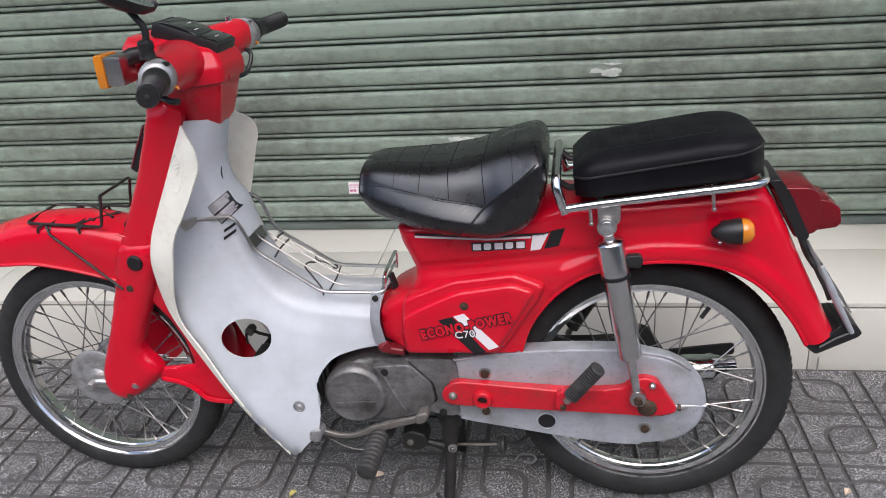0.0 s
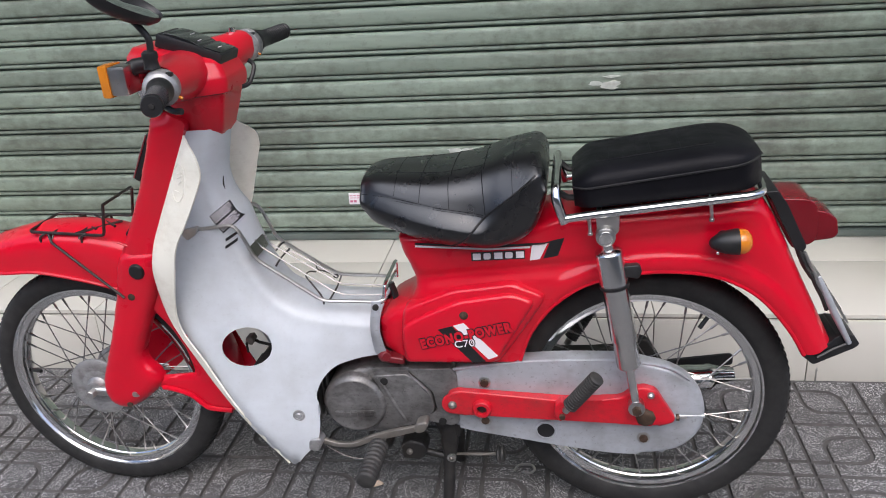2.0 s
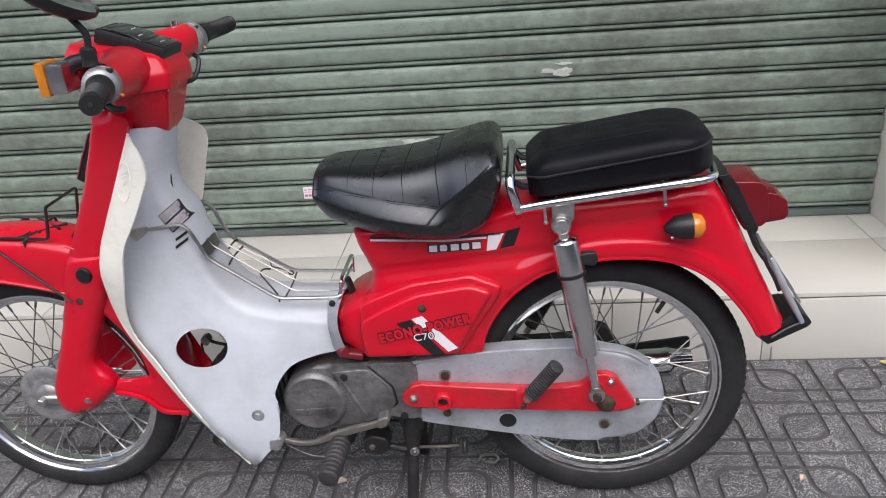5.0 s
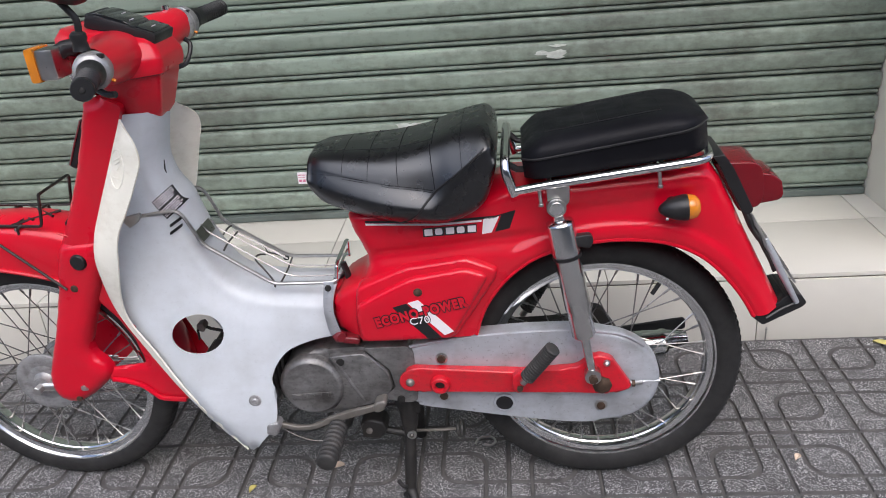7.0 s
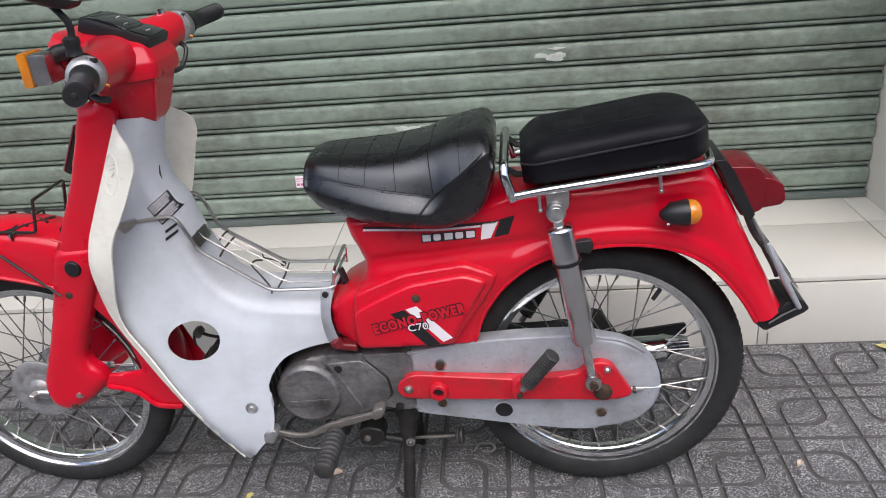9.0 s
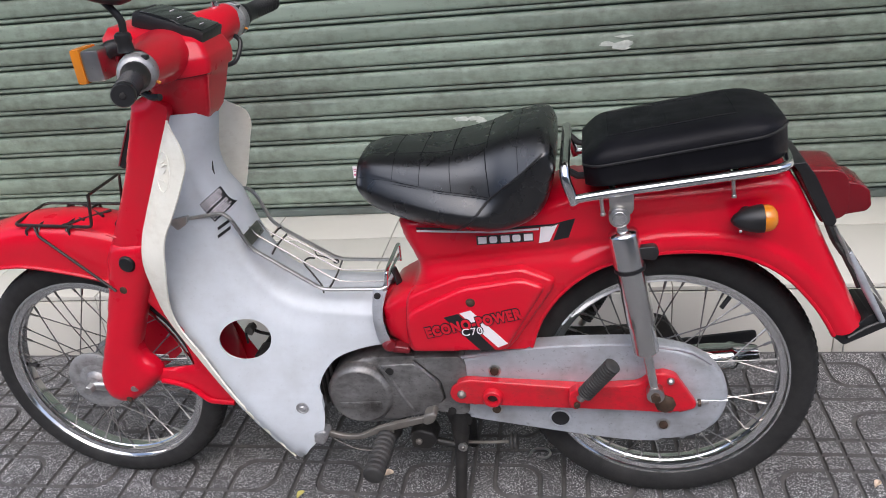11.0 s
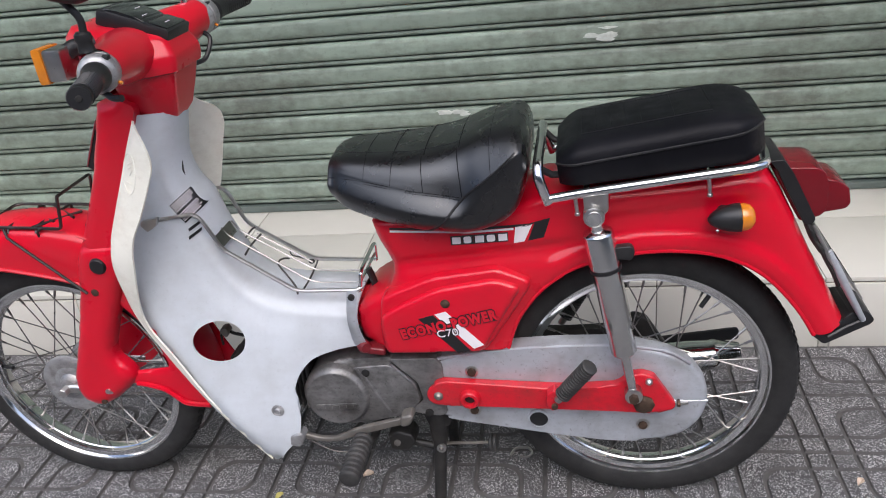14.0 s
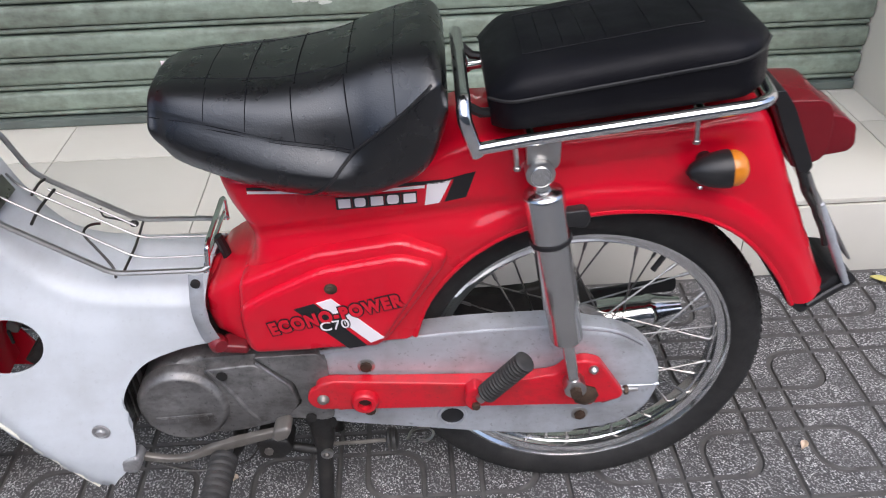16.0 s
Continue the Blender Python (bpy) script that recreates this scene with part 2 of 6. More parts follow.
def terrazzo():
    """Dark cement tile with pale stone chips."""
    m = material("terrazzo_paving", (0.074, 0.072, 0.073), 0.62, vary=0.22, scale=9, stain=0.45, stain_col=(0.055, 0.05, 0.046), stain_scale=2.2, bump=0.3,
                 bump_scale=500, per_object=0.08)
    n, l = m.node_tree.nodes, m.node_tree.links
    b = n["Principled BSDF"]
    base = b.inputs["Base Color"].links[0].from_socket
    co = n.new("ShaderNodeNewGeometry")
    v = n.new("ShaderNodeTexVoronoi")
    v.inputs["Scale"].default_value = 400.0
    l.new(co.outputs["Position"], v.inputs["Vector"])
    pick = n.new("ShaderNodeSeparateColor")
    l.new(v.outputs["Color"], pick.inputs[0])
    gate = n.new("ShaderNodeMapRange")
    gate.inputs["From Min"].default_value, gate.inputs["From Max"].default_value = 0.40, 0.48
    l.new(pick.outputs[0], gate.inputs["Value"])
    near = n.new("ShaderNodeMapRange")
    near.inputs["From Min"].default_value, near.inputs["From Max"].default_value = 0.58, 0.42
    l.new(v.outputs["Distance"], near.inputs["Value"])
    both = n.new("ShaderNodeMath")
    both.operation = "MULTIPLY"
    l.new(gate.outputs[0], both.inputs[0])
    l.new(near.outputs[0], both.inputs[1])
    patch = n.new("ShaderNodeTexNoise")
    patch.inputs["Scale"].default_value, patch.inputs["Detail"].default_value = 17.0, 3.0
    l.new(co.outputs["Position"], patch.inputs["Vector"])
    film = n.new("ShaderNodeMapRange")
    film.inputs["From Min"].default_value, film.inputs["From Max"].default_value = 0.36, 0.58
    film.inputs["To Min"].default_value = 0.42
    l.new(patch.outputs[0], film.inputs["Value"])
    shown = n.new("ShaderNodeMath")
    shown.operation = "MULTIPLY"
    l.new(both.outputs[0], shown.inputs[0])
    l.new(film.outputs[0], shown.inputs[1])
    tone = n.new("ShaderNodeMix")
    tone.data_type = "RGBA"
    tone.inputs[6].default_value, tone.inputs[7].default_value = (0.17, 0.169, 0.170, 1), (0.82, 0.81, 0.80, 1)
    l.new(pick.outputs[1], tone.inputs[0])
    x = n.new("ShaderNodeMix")
    x.data_type = "RGBA"
    l.new(shown.outputs[0], x.inputs[0])
    l.new(base, x.inputs[6])
    l.new(tone.outputs[2], x.inputs[7])
    l.new(x.outputs[2], b.inputs["Base Color"])
    return m


TERRAZZO = terrazzo()


# ---- mesh helpers ----
def finish(bm, sharp=40):
    bmesh.ops.recalc_face_normals(bm, faces=bm.faces)
    for f in bm.faces:
        f.smooth = True
    for e in bm.edges:
        if len(e.link_faces) != 2 or e.calc_face_angle(0) > radians(sharp):
            e.smooth = False
    return bm


def link(name, bm, mat, parent=None, label="", sharp=40):
    """One mesh object out of a bmesh."""
    finish(bm, sharp)
    me = bpy.data.meshes.new(name)
    bm.to_mesh(me)
    bm.free()
    me.materials.append(mat)
    ob = new(name, me)
    ob.parent = parent
    if mat in (RED, RED_WORN) and name not in ("body", "fork_leg", "fork_head", "side_cover", "raised_panel", "guard_panel"):
        ob.modifiers.new("flat faces", "WEIGHTED_NORMAL").keep_sharp = True
    return tagged(ob, label)


def part(name, bm, mat, parent, label=""):
    return link(name, bm, mat, parent, label)


def box(x0, x1, y0, y1, z0, z1, bevel=0.0, bm=None):
    bm = bm or bmesh.new()
    vs = bmesh.ops.create_cube(bm, size=1)["verts"]
    for v in vs:
        v.co = Vector(((x0 + x1) / 2 + v.co.x * (x1 - x0), (y0 + y1) / 2 + v.co.y * (y1 - y0), (z0 + z1) / 2 + v.co.z * (z1 - z0)))
    if bevel:
        es = {e for v in vs for e in v.link_edges}
        bmesh.ops.bevel(bm, geom=list(es), offset=bevel, segments=2, affect="EDGES", profile=0.6)
    return bm


def rounded(poly, r, n=5):
    """The corners of a closed 2D outline rounded off by r."""
    out = []
    for i, p in enumerate(poly):
        p, a, c = Vector(p), Vector(poly[i - 1]), Vector(poly[(i + 1) % len(poly)])
        d1, d2 = (a - p), (c - p)
        k = min(r, d1.length * 0.45, d2.length * 0.45)
        s, e = p + d1.normalized() * k, p + d2.normalized() * k
        for j in range(n + 1):
            t = j / n
            out.append(tuple(s * (1 - t) ** 2 + p * 2 * t * (1 - t) + e * t * t))
    return out


def prism(outline, y0, y1, bevel=0.0, seg=3, bm=None):
    """A plate in the x-z plane between y0 and y1 with rounded rims."""
    bm = bm or bmesh.new()
    f = bm.faces.new([bm.verts.new((x, y0, z)) for x, z in outline])
    g = bmesh.ops.extrude_face_region(bm, geom=[f])["geom"]
    top = [v for v in g if isinstance(v, bmesh.types.BMVert)]
    for v in top:
        v.co.y = y1
    if bevel:
        es = [e for e in bm.edges if abs(e.verts[0].co.y - e.verts[1].co.y) < 1e-7 and len(e.link_faces) == 2]
        bmesh.ops.bevel(bm, geom=es, offset=bevel, segments=seg, affect="EDGES", profile=0.5, clamp_overlap=True)
    bmesh.ops.triangulate(bm, faces=[f for f in bm.faces if len(f.verts) > 4])
    return bm


def spline(pts, n=6, closed=False):
    """Points along a smooth line through pts."""
    P = [Vector(p) for p in pts]
    out = []
    m = len(P)
    for i in range(m if closed else m - 1):
        p0, p1, p2, p3 = (P[(i + k) % m] if closed else P[min(max(i + k, 0), m - 1)] for k in (-1, 0, 1, 2))
        for j in range(n):
            t = j / n
            out.append(0.5 * ((2 * p1) + (p2 - p0) * t + (2 * p0 - 5 * p1 + 4 * p2 - p3) * t * t + (3 * p1 - p0 - 3 * p2 + p3) * t ** 3))
    if not closed:
        out.append(P[-1])
    return out


def bent(pts, r, n=4):
    """A polyline with its corners bent round by r."""
    P = [Vector(p) for p in pts]
    out = [P[0]]
    for a, p, c in zip(P, P[1:], P[2:]):
        k = min(r, (a - p).length * 0.45, (c - p).length * 0.45)
        s, e = p + (a - p).normalized() * k, p + (c - p).normalized() * k
        out += [s * (1 - t) ** 2 + p * 2 * t * (1 - t) + e * t * t for t in [j / n for j in range(n + 1)]]
    return out + [P[-1]]


def tube(pts, r, n=8, bm=None, closed=False):
    """A round bar along pts; r is one radius, or one for each point."""
    bm = bm or bmesh.new()
    P = [Vector(p) for p in pts]
    rs = r if isinstance(r, (list, tuple)) else [r] * len(P)
    rings, u = [], None
    for i, p in enumerate(P):
        a = P[i - 1] if (i or closed) else p
        c = P[(i + 1) % len(P)] if (i < len(P) - 1 or closed) else p
        d = (c - a).normalized()
        u = d.orthogonal() if u is None else (u - d * u.dot(d))
        u = u.normalized()
        w = d.cross(u)
        rings.append([bm.verts.new(p + (u * math.cos(2 * math.pi * k / n) + w * math.sin(2 * math.pi * k / n)) * rs[i]) for k in range(n)])
    for a, c in zip(rings, rings[1:] + ([rings[0]] if closed else [])):
        for k in range(n):
            bm.faces.new((a[k], a[(k + 1) % n], c[(k + 1) % n], c[k]))
    if not closed:
        bm.faces.new(rings[0])
        bm.faces.new(rings[-1])
    return bm


def lathe(profile, start, along, n=24, bm=None):
    """A turned body: (distance along the axis, radius) pairs from start in the direction along."""
    d = Vector(along).normalized()
    bm = bm or bmesh.new()
    u = d.orthogonal().normalized()
    w = d.cross(u)
    rings = [[bm.verts.new(Vector(start) + d * h + (u * math.cos(2 * math.pi * k / n) + w * math.sin(2 * math.pi * k / n)) * max(r, 1e-4)) for k in range(n)] for h, r in profile]
    for a, c in zip(rings, rings[1:]):
        for k in range(n):
            bm.faces.new((a[k], a[(k + 1) % n], c[(k + 1) % n], c[k]))
    bm.faces.new(rings[0])
    bm.faces.new(rings[-1])
    return bm


def loft(rows, closed=False, caps=False, bm=None):
    """A skin over rows of points of equal length."""
    bm = bm or bmesh.new()
    g = [[bm.verts.new(p) for p in row] for row in rows]
    for a, c in zip(g, g[1:]):
        m = len(a)
        for k in range(m if closed else m - 1):
            bm.faces.new((a[k], a[(k + 1) % m], c[(k + 1) % m], c[k]))
    if caps:
        bm.faces.new(g[0])
        bm.faces.new(g[-1])
    return bm


def dense(rows, n=5):
    """Rows of points made finer both ways by smooth lines."""
    rows = [spline(r, n) for r in rows]
    cols = [spline(c, n) for c in zip(*rows)]
    return [list(r) for r in zip(*cols)]


def shell(bm, thick):
    """Gives a skin its thickness, inwards."""
    bmesh.ops.recalc_face_normals(bm, faces=bm.faces)
    bm.normal_update()
    outer = bm.faces[:]
    rim = [e for e in bm.edges if len(e.link_faces) == 1]
    twin = {v: bm.verts.new(v.co - v.normal * thick) for v in bm.verts[:]}
    for f in outer:
        bm.faces.new([twin[v] for v in reversed(f.verts)])
    for e in rim:
        p, q = e.verts
        bm.faces.new((p, q, twin[q], twin[p]))
    return bm


def cylinder(a, c, r, n=16, bevel=0.0, bm=None):
    a, c = Vector(a), Vector(c)
    h = (c - a).length
    k = bevel or r * 0.12
    return lathe([(0, r - k), (k, r), (h - k, r), (h, r - k)], a, c - a, n, bm)


def moved(bm, m):
    bm.transform(m)
    return bm


def mirrored(bm):
    for v in bm.verts:
        v.co.y = -v.co.y
    return bm


# ---- the setting ----
STEP_Y, WALL_Y, STEP_Z, PITCH = 0.505, 1.048, 0.192, 0.1975
GRID_X, GRID_Y = 0.104, -0.098

ground = link("ground", box(-60, 60, -60, STEP_Y + 0.004, -0.30, -0.006), CEMENT)
tagged(ground, "dark cement bed under the terrazzo paving", "ground", kind="structure")


def pad(bm, outline, z0=-0.0055, z1=0.0, cham=0.0024):
    """A raised field of the paving with sloping sides."""
    c = Vector((sum(p[0] for p in outline) / len(outline), sum(p[1] for p in outline) / len(outline)))
    low = [bm.verts.new((x, y, z0)) for x, y in outline]
    m = len(outline)
    ins = []
    for i in range(m):
        p, a, e = Vector(outline[i]), Vector(outline[i - 1]), Vector(outline[(i + 1) % m])
        n1, n2 = (p - a).normalized(), (e - p).normalized()
        q = (Vector((-n1.y, n1.x)) + Vector((-n2.y, n2.x)))
        q = q / max(0.3, q.length_squared) * 2
        ins.append(bm.verts.new((p.x + q.x * cham, p.y + q.y * cham, z1)))
    for i in range(m):
        bm.faces.new((low[i], low[(i + 1) % m], ins[(i + 1) % m], ins[i])).material_index = 1
    bm.faces.new(ins)


def cell(bm, ox, oy, flip):
    """One fifth-of-a-metre field: a square with two round corners, the two angle pieces about it and two small squares."""
    p, s, g, r = PITCH, 0.050, 0.0029, 0.044

    def put(pts):
        pts = [(p - x, y) for x, y in reversed(pts)] if flip else pts
        pad(bm, [(ox + x, oy + y) for x, y in pts])

    def arc(cx, cy, rad, a0, a1, n=6):
        return [(cx + rad * math.cos(radians(a0 + (a1 - a0) * k / n)), cy + rad * math.sin(radians(a0 + (a1 - a0) * k / n))) for k in range(n + 1)]

    a, b = s + g, p - s - g
    put(arc(a + r, a + r, r, 180, 270) + [(b, a)] + arc(b - r, b - r, r, 0, 90) + [(a, b)])
    lo, hi = s - g, p - s + g
    put([(g, hi), (lo, hi), (lo, p - g), (g, p - g)])
    put([(hi, g), (p - g, g), (p - g, lo), (hi, lo)])
    put([(g, g), (hi - 2 * g, g), (hi - 2 * g, lo)] + arc(lo + r, lo + r, r, 270, 180) + [(lo, hi - 2 * g), (g, hi - 2 * g)])
    put([(p - g, p - g), (lo + 2 * g, p - g), (lo + 2 * g, hi)] + arc(hi - r, hi - r, r, 90, 0) + [(hi, lo + 2 * g), (p - g, lo + 2 * g)])


# ---- the step, shutter and walls ----
step = link("step", box(-9, 9, STEP_Y + 0.008, WALL_Y + 0.6, -0.2, STEP_Z - 0.008), GROUT)
tagged(step, "low cream tiled step in front of the shutter", "step", kind="structure")
JOINTS = [0.181 + 0.40 * k for k in range(-14, 15)]
for x0, x1 in zip(JOINTS, JOINTS[1:]):
    q = 0.0012
    part("tile", box(x0 + q, x1 - q, STEP_Y + 0.002, 0.850, STEP_Z - 0.012, STEP_Z, 0.0012), TILE, step)
    part("tile", box(x0 + q, x1 - q, 0.853, WALL_Y + 0.08, STEP_Z - 0.012, STEP_Z, 0.0012), TILE, step)
    part("tile", box(x0 + q, x1 - q, STEP_Y, STEP_Y + 0.012, -0.01, STEP_Z - 0.017, 0.0012), TILE, step)

wall_right = link("wall_right", box(1.456, 3.2, STEP_Y + 0.02, 1.9, STEP_Z, 3.4, 0.004), PLASTER)
tagged(wall_right, "smooth cream wall beside the shutter", "wall", kind="structure")
wall_left = link("wall_left", box(-3.2, -1.90, STEP_Y + 0.02, 1.9, STEP_Z, 3.4, 0.004), PLASTER)
tagged(wall_left, "smooth cream wall beside the shutter", "wall", kind="structure")
wall_above = link("wall_above", box(-1.90, 1.456, WALL_Y - 0.06, 1.9, 2.75, 3.56), PLASTER)
tagged(wall_above, "cream wall over the shutter", "wall", kind="structure")

# unseen slab, added to keep sky light and bounce off the bike's upper faces
canopy = link("canopy", box(-3.2, 3.2, -0.35, 1.9, 3.55, 3.75), CEMENT)
tagged(canopy, "plain unseen slab overhead, added to shade the pavement", "canopy", kind="structure")

# added out of view: closes the street side and darkens what the bike reflects
wall_opposite = link("wall_opposite", box(-40, 40, -15.0, -14.5, -0.1, 8.5), UNSEEN_WALL)
tagged(wall_opposite, "plain dark unseen wall, added to close the street and dim reflections", "wall", kind="structure")

shutter = link("roller_shutter", box(-1.90, 1.456, WALL_Y + 0.016, WALL_Y + 0.03, STEP_Z, 2.76), SHUTTER_RAIL)
tagged(shutter, "closed green painted steel roller shutter, grimy and scuffed", "shutter", kind="structure")


def slat_mesh():
    """One slat: a bulged face over a narrow recessed lock."""
    prof = [(0.018, 0.0), (0.018, 0.0034), (0.0035, 0.0036), (0.0005, 0.0060), (-0.0005, 0.0105), (0.0012, 0.0158), (0.0085, 0.0170), (0.0085, 0.0198), (-0.0040, 0.0206), (-0.0078, 0.0250),
            (-0.0090, 0.0320), (-0.0095, 0.0450), (-0.0088, 0.0580), (-0.0060, 0.0675), (-0.0020, 0.0704), (0.018, 0.0707)]
    return loft([[(x, WALL_Y + y, z) for y, z in prof] for x in (-1.897, 1.453)])


slat_first = None
for k in range(35):
    z = 0.2181 + 0.07364 * k
    if slat_first is None:
        slat_first = part("slat", slat_mesh(), SHUTTER, shutter)
        slat_first.location.z = z
    else:
        o = new("slat", slat_first.data)
        o.parent, o.location.z = shutter, z
part("bottom_rail", box(-1.897, 1.453, WALL_Y - 0.012, WALL_Y + 0.014, STEP_Z + 0.002, 0.2155, 0.003), SHUTTER_RAIL, shutter, "dark grimy bottom rail")

# ---- the motorcycle; x runs to its tail from the rear axle, y to its right side ----
bike = new("motorcycle")
bike.matrix_world = pose(0.5, 0, 0, 0, 0, -1.35)
tagged(bike, "red and white step-through motorcycle with black seats, on its stand", "motorcycle")


def wheel(name, cx, cz, tyre_r, width, yaw, label):
    """Hub with tyre, rim, spokes and valve as its pieces."""
    hub_w = 0.05
    prof = [(-0.055, 0.012), (-0.05, 0.030), (-0.046, 0.050), (-0.040, 0.056), (-0.034, 0.056), (-0.030, 0.045), (0.030, 0.045), (0.034, 0.056), (0.040, 0.056), (0.046, 0.050), (0.055, 0.012)]
    hub = part(name, lathe([(h, r) for h, r in prof], (0, 0, 0), (0, 1, 0), 32), ALLOY_LIGHT, bike, label)
    hub.matrix_basis = pose(cx, 0, cz, 0, 0, yaw)
    # tyre
    w = width / 2
    inner = 0.2215
    mid = (tyre_r + inner) / 2
    half = (tyre_r - inner) / 2
    sec = []
    for k in range(20):
        a = 2 * math.pi * k / 20
        sec.append((mid + half * math.copysign(abs(math.cos(a)) ** 0.85, math.cos(a)), w * math.copysign(abs(math.sin(a)) ** 0.8, math.sin(a))))
    N = 96
    rows = [[(r * math.cos(2 * math.pi * i / N), y, r * math.sin(2 * math.pi * i / N)) for r, y in sec] for i in range(N)]
    bm = loft(rows + [rows[0]], closed=True)
    bmesh.ops.remove_doubles(bm, verts=bm.verts, dist=1e-6)
    # tread blocks
    for i in range(110):
        a = 2 * math.pi * i / 110
        for s in (-1, 1):
            vs = []
            for da, yy, rr in ((-0.013, 0.003, 0.0025), (0.007, 0.003, 0.0025), (0.019, 0.017, -0.0012), (-0.001, 0.017, -0.0012)):
                vs.append(((tyre_r + rr) * math.cos(a + da), s * yy, (tyre_r + rr) * math.sin(a + da)))
            low = [((tyre_r - 0.006) / (tyre_r) * x, y, (tyre_r - 0.006) / tyre_r * z) for x, y, z in vs]
            t = [bm.verts.new(p) for p in vs]
            b = [bm.verts.new(p) for p in low]
            bm.faces.new(t)
            for k in range(4):
                bm.faces.new((t[k], t[(k + 1) % 4], b[(k + 1) % 4], b[k]))
    part("tyre", bm, RUBBER, hub)
    for ring_r in (0.243, 0.2335):
        part("sidewall_rib", tube([(ring_r * math.cos(2 * math.pi * i / 72), -w * (0.93 if ring_r > 0.24 else 0.80), ring_r * math.sin(2 * math.pi * i / 72)) for i in range(72)], 0.0011, 5, closed=True), RUBBER, hub)
    # rim
    out = [(0.2285, -0.0225), (0.2285, -0.0195), (0.222, -0.0180), (0.214, -0.012), (0.2075, -0.006), (0.2065, 0.0), (0.2075, 0.006), (0.214, 0.012), (0.222, 0.0180), (0.2285, 0.0195), (0.2285, 0.0225)]
    bed = [(0.2285, 0.0235), (0.2245, 0.0238), (0.2225, 0.0205), (0.2215, 0.0185), (0.2130, 0.0176), (0.2110, 0.0165), (0.2100, 0.0140), (0.2095, 0.0)]
    rs = out + bed + [(r, -y) for r, y in bed[-2::-1]]
    rows = [[(r * math.cos(2 * math.pi * i / N), y, r * math.sin(2 * math.pi * i / N)) for r, y in rs] for i in range(N)]
    bm = loft(rows + [rows[0]], closed=True)
    bmesh.ops.remove_doubles(bm, verts=bm.verts, dist=1e-6)
    link("rim", bm, CHROME, hub, "chromed steel rim", 24)
    # spokes, crossed in pairs
    spoke_data = None
    for i in range(36):
        side = -1 if i % 2 else 1
        turn = 1 if (i // 2) % 2 else -1
        a = 2 * math.pi * i / 36
        if spoke_data is None:
            spoke_data = {}
        key = (side, turn)
        if key not in spoke_data:
            h = -turn * radians(62)
            p0 = Vector((0.050 * math.cos(h), side * 0.037, 0.050 * math.sin(h)))
            p1 = Vector((0.2105, side * 0.004, 0))
            d = p1 - p0
            bm = tube([p0, p0 + d * 0.91], 0.0014, 6)
            tube([p0 + d * 0.90, p1], 0.0026, 6, bm)
            ob = part("spoke", bm, WIRE, hub)
            spoke_data[key] = ob.data
        else:
            ob = new("spoke", spoke_data[key])
            ob.parent = hub
        ob.rotation_euler = (0, -a, 0)
    part("valve", tube([(0.204 * math.cos(3.12 if cx < -1 else 0.98), 0, 0.204 * math.sin(3.12 if cx < -1 else 0.98)), (0.178 * math.cos(3.12 if cx < -1 else 0.98), -0.004, 0.178 * math.sin(3.12 if cx < -1 else 0.98))], 0.0045, 8), BLACK, hub)
    part("axle_nut", cylinder((0, -0.085, 0), (0, -0.055, 0), 0.010, 6), STEEL, hub)
    return hub


front_wheel = wheel("front_wheel", -1.185, 0.273, 0.273, 0.056, -2.0, "spoked front wheel with chromed rim and black tyre")
rear_wheel = wheel("rear_wheel", 0.0, 0.279, 0.279, 0.064, 0.0, "spoked rear wheel with chromed rim and black tyre")

# drum plate on the front hub
part("brake_plate", lathe([(0, 0.058), (0.006, 0.068), (0.012, 0.069), (0.014, 0.066), (0.0145, 0.055), (0.0135, 0.052), (0.0140, 0.030), (0.022, 0.022), (0.030, 0.020), (0.033, 0.010)], (0, -0.034, 0), (0, -1, 0), 36), ALLOY_LIGHT, front_wheel)

# body pressing: a moulded skin over its outline, with a waist, a crease over the wheel and a raised band round the arch
BODY = [(-0.476, 0.645), (-0.43, 0.652), (-0.33, 0.655), (-0.235, 0.665), (-0.17, 0.688), (-0.05, 0.690), (0.09, 0.702), (0.182, 0.712), (0.203, 0.680), (0.226, 0.635), (0.254, 0.575), (0.292, 0.500), (0.330, 0.424), (0.276, 0.412),
        (0.241, 0.470), (0.185, 0.533), (0.119, 0.570), (0.04, 0.583), (-0.039, 0.578), (-0.12, 0.556), (-0.180, 0.513), (-0.224, 0.452), (-0.245, 0.392),
        (-0.36, 0.385), (-0.500, 0.392), (-0.520, 0.404), (-0.527, 0.432), (-0.524, 0.465), (-0.507, 0.484), (-0.490, 0.494), (-0.458, 0.511), (-0.447, 0.530), (-0.443, 0.549), (-0.449, 0.572), (-0.464, 0.605)]
ARCH = BODY[13:23]
ARCH_LINE = [Vector((x, z)) for x, z, _ in (tuple(p) for p in spline([(x, z, 0) for x, z in ARCH], 4))]
SIDES = ((BODY[24:] + BODY[:1], 0.034, 0.024), (BODY[:8], 0.020, 0.018), (BODY[7:13], 0.036, 0.034))


def off_line(p, line):
    """How far a point lies from a line of points."""
    best = 9.0
    for a, b in zip(line, line[1:]):
        ab = b - a
        f = min(1.0, max(0.0, (p - a).dot(ab) / max(1e-9, ab.length_squared)))
        best = min(best, (p - a - ab * f).length)
    return best


SIDES = [([Vector(q) for q in line], r, drop) for line, r, drop in SIDES]


def ease(v):
    v = min(1.0, max(0.0, v))
    return v * v * (3 - 2 * v)


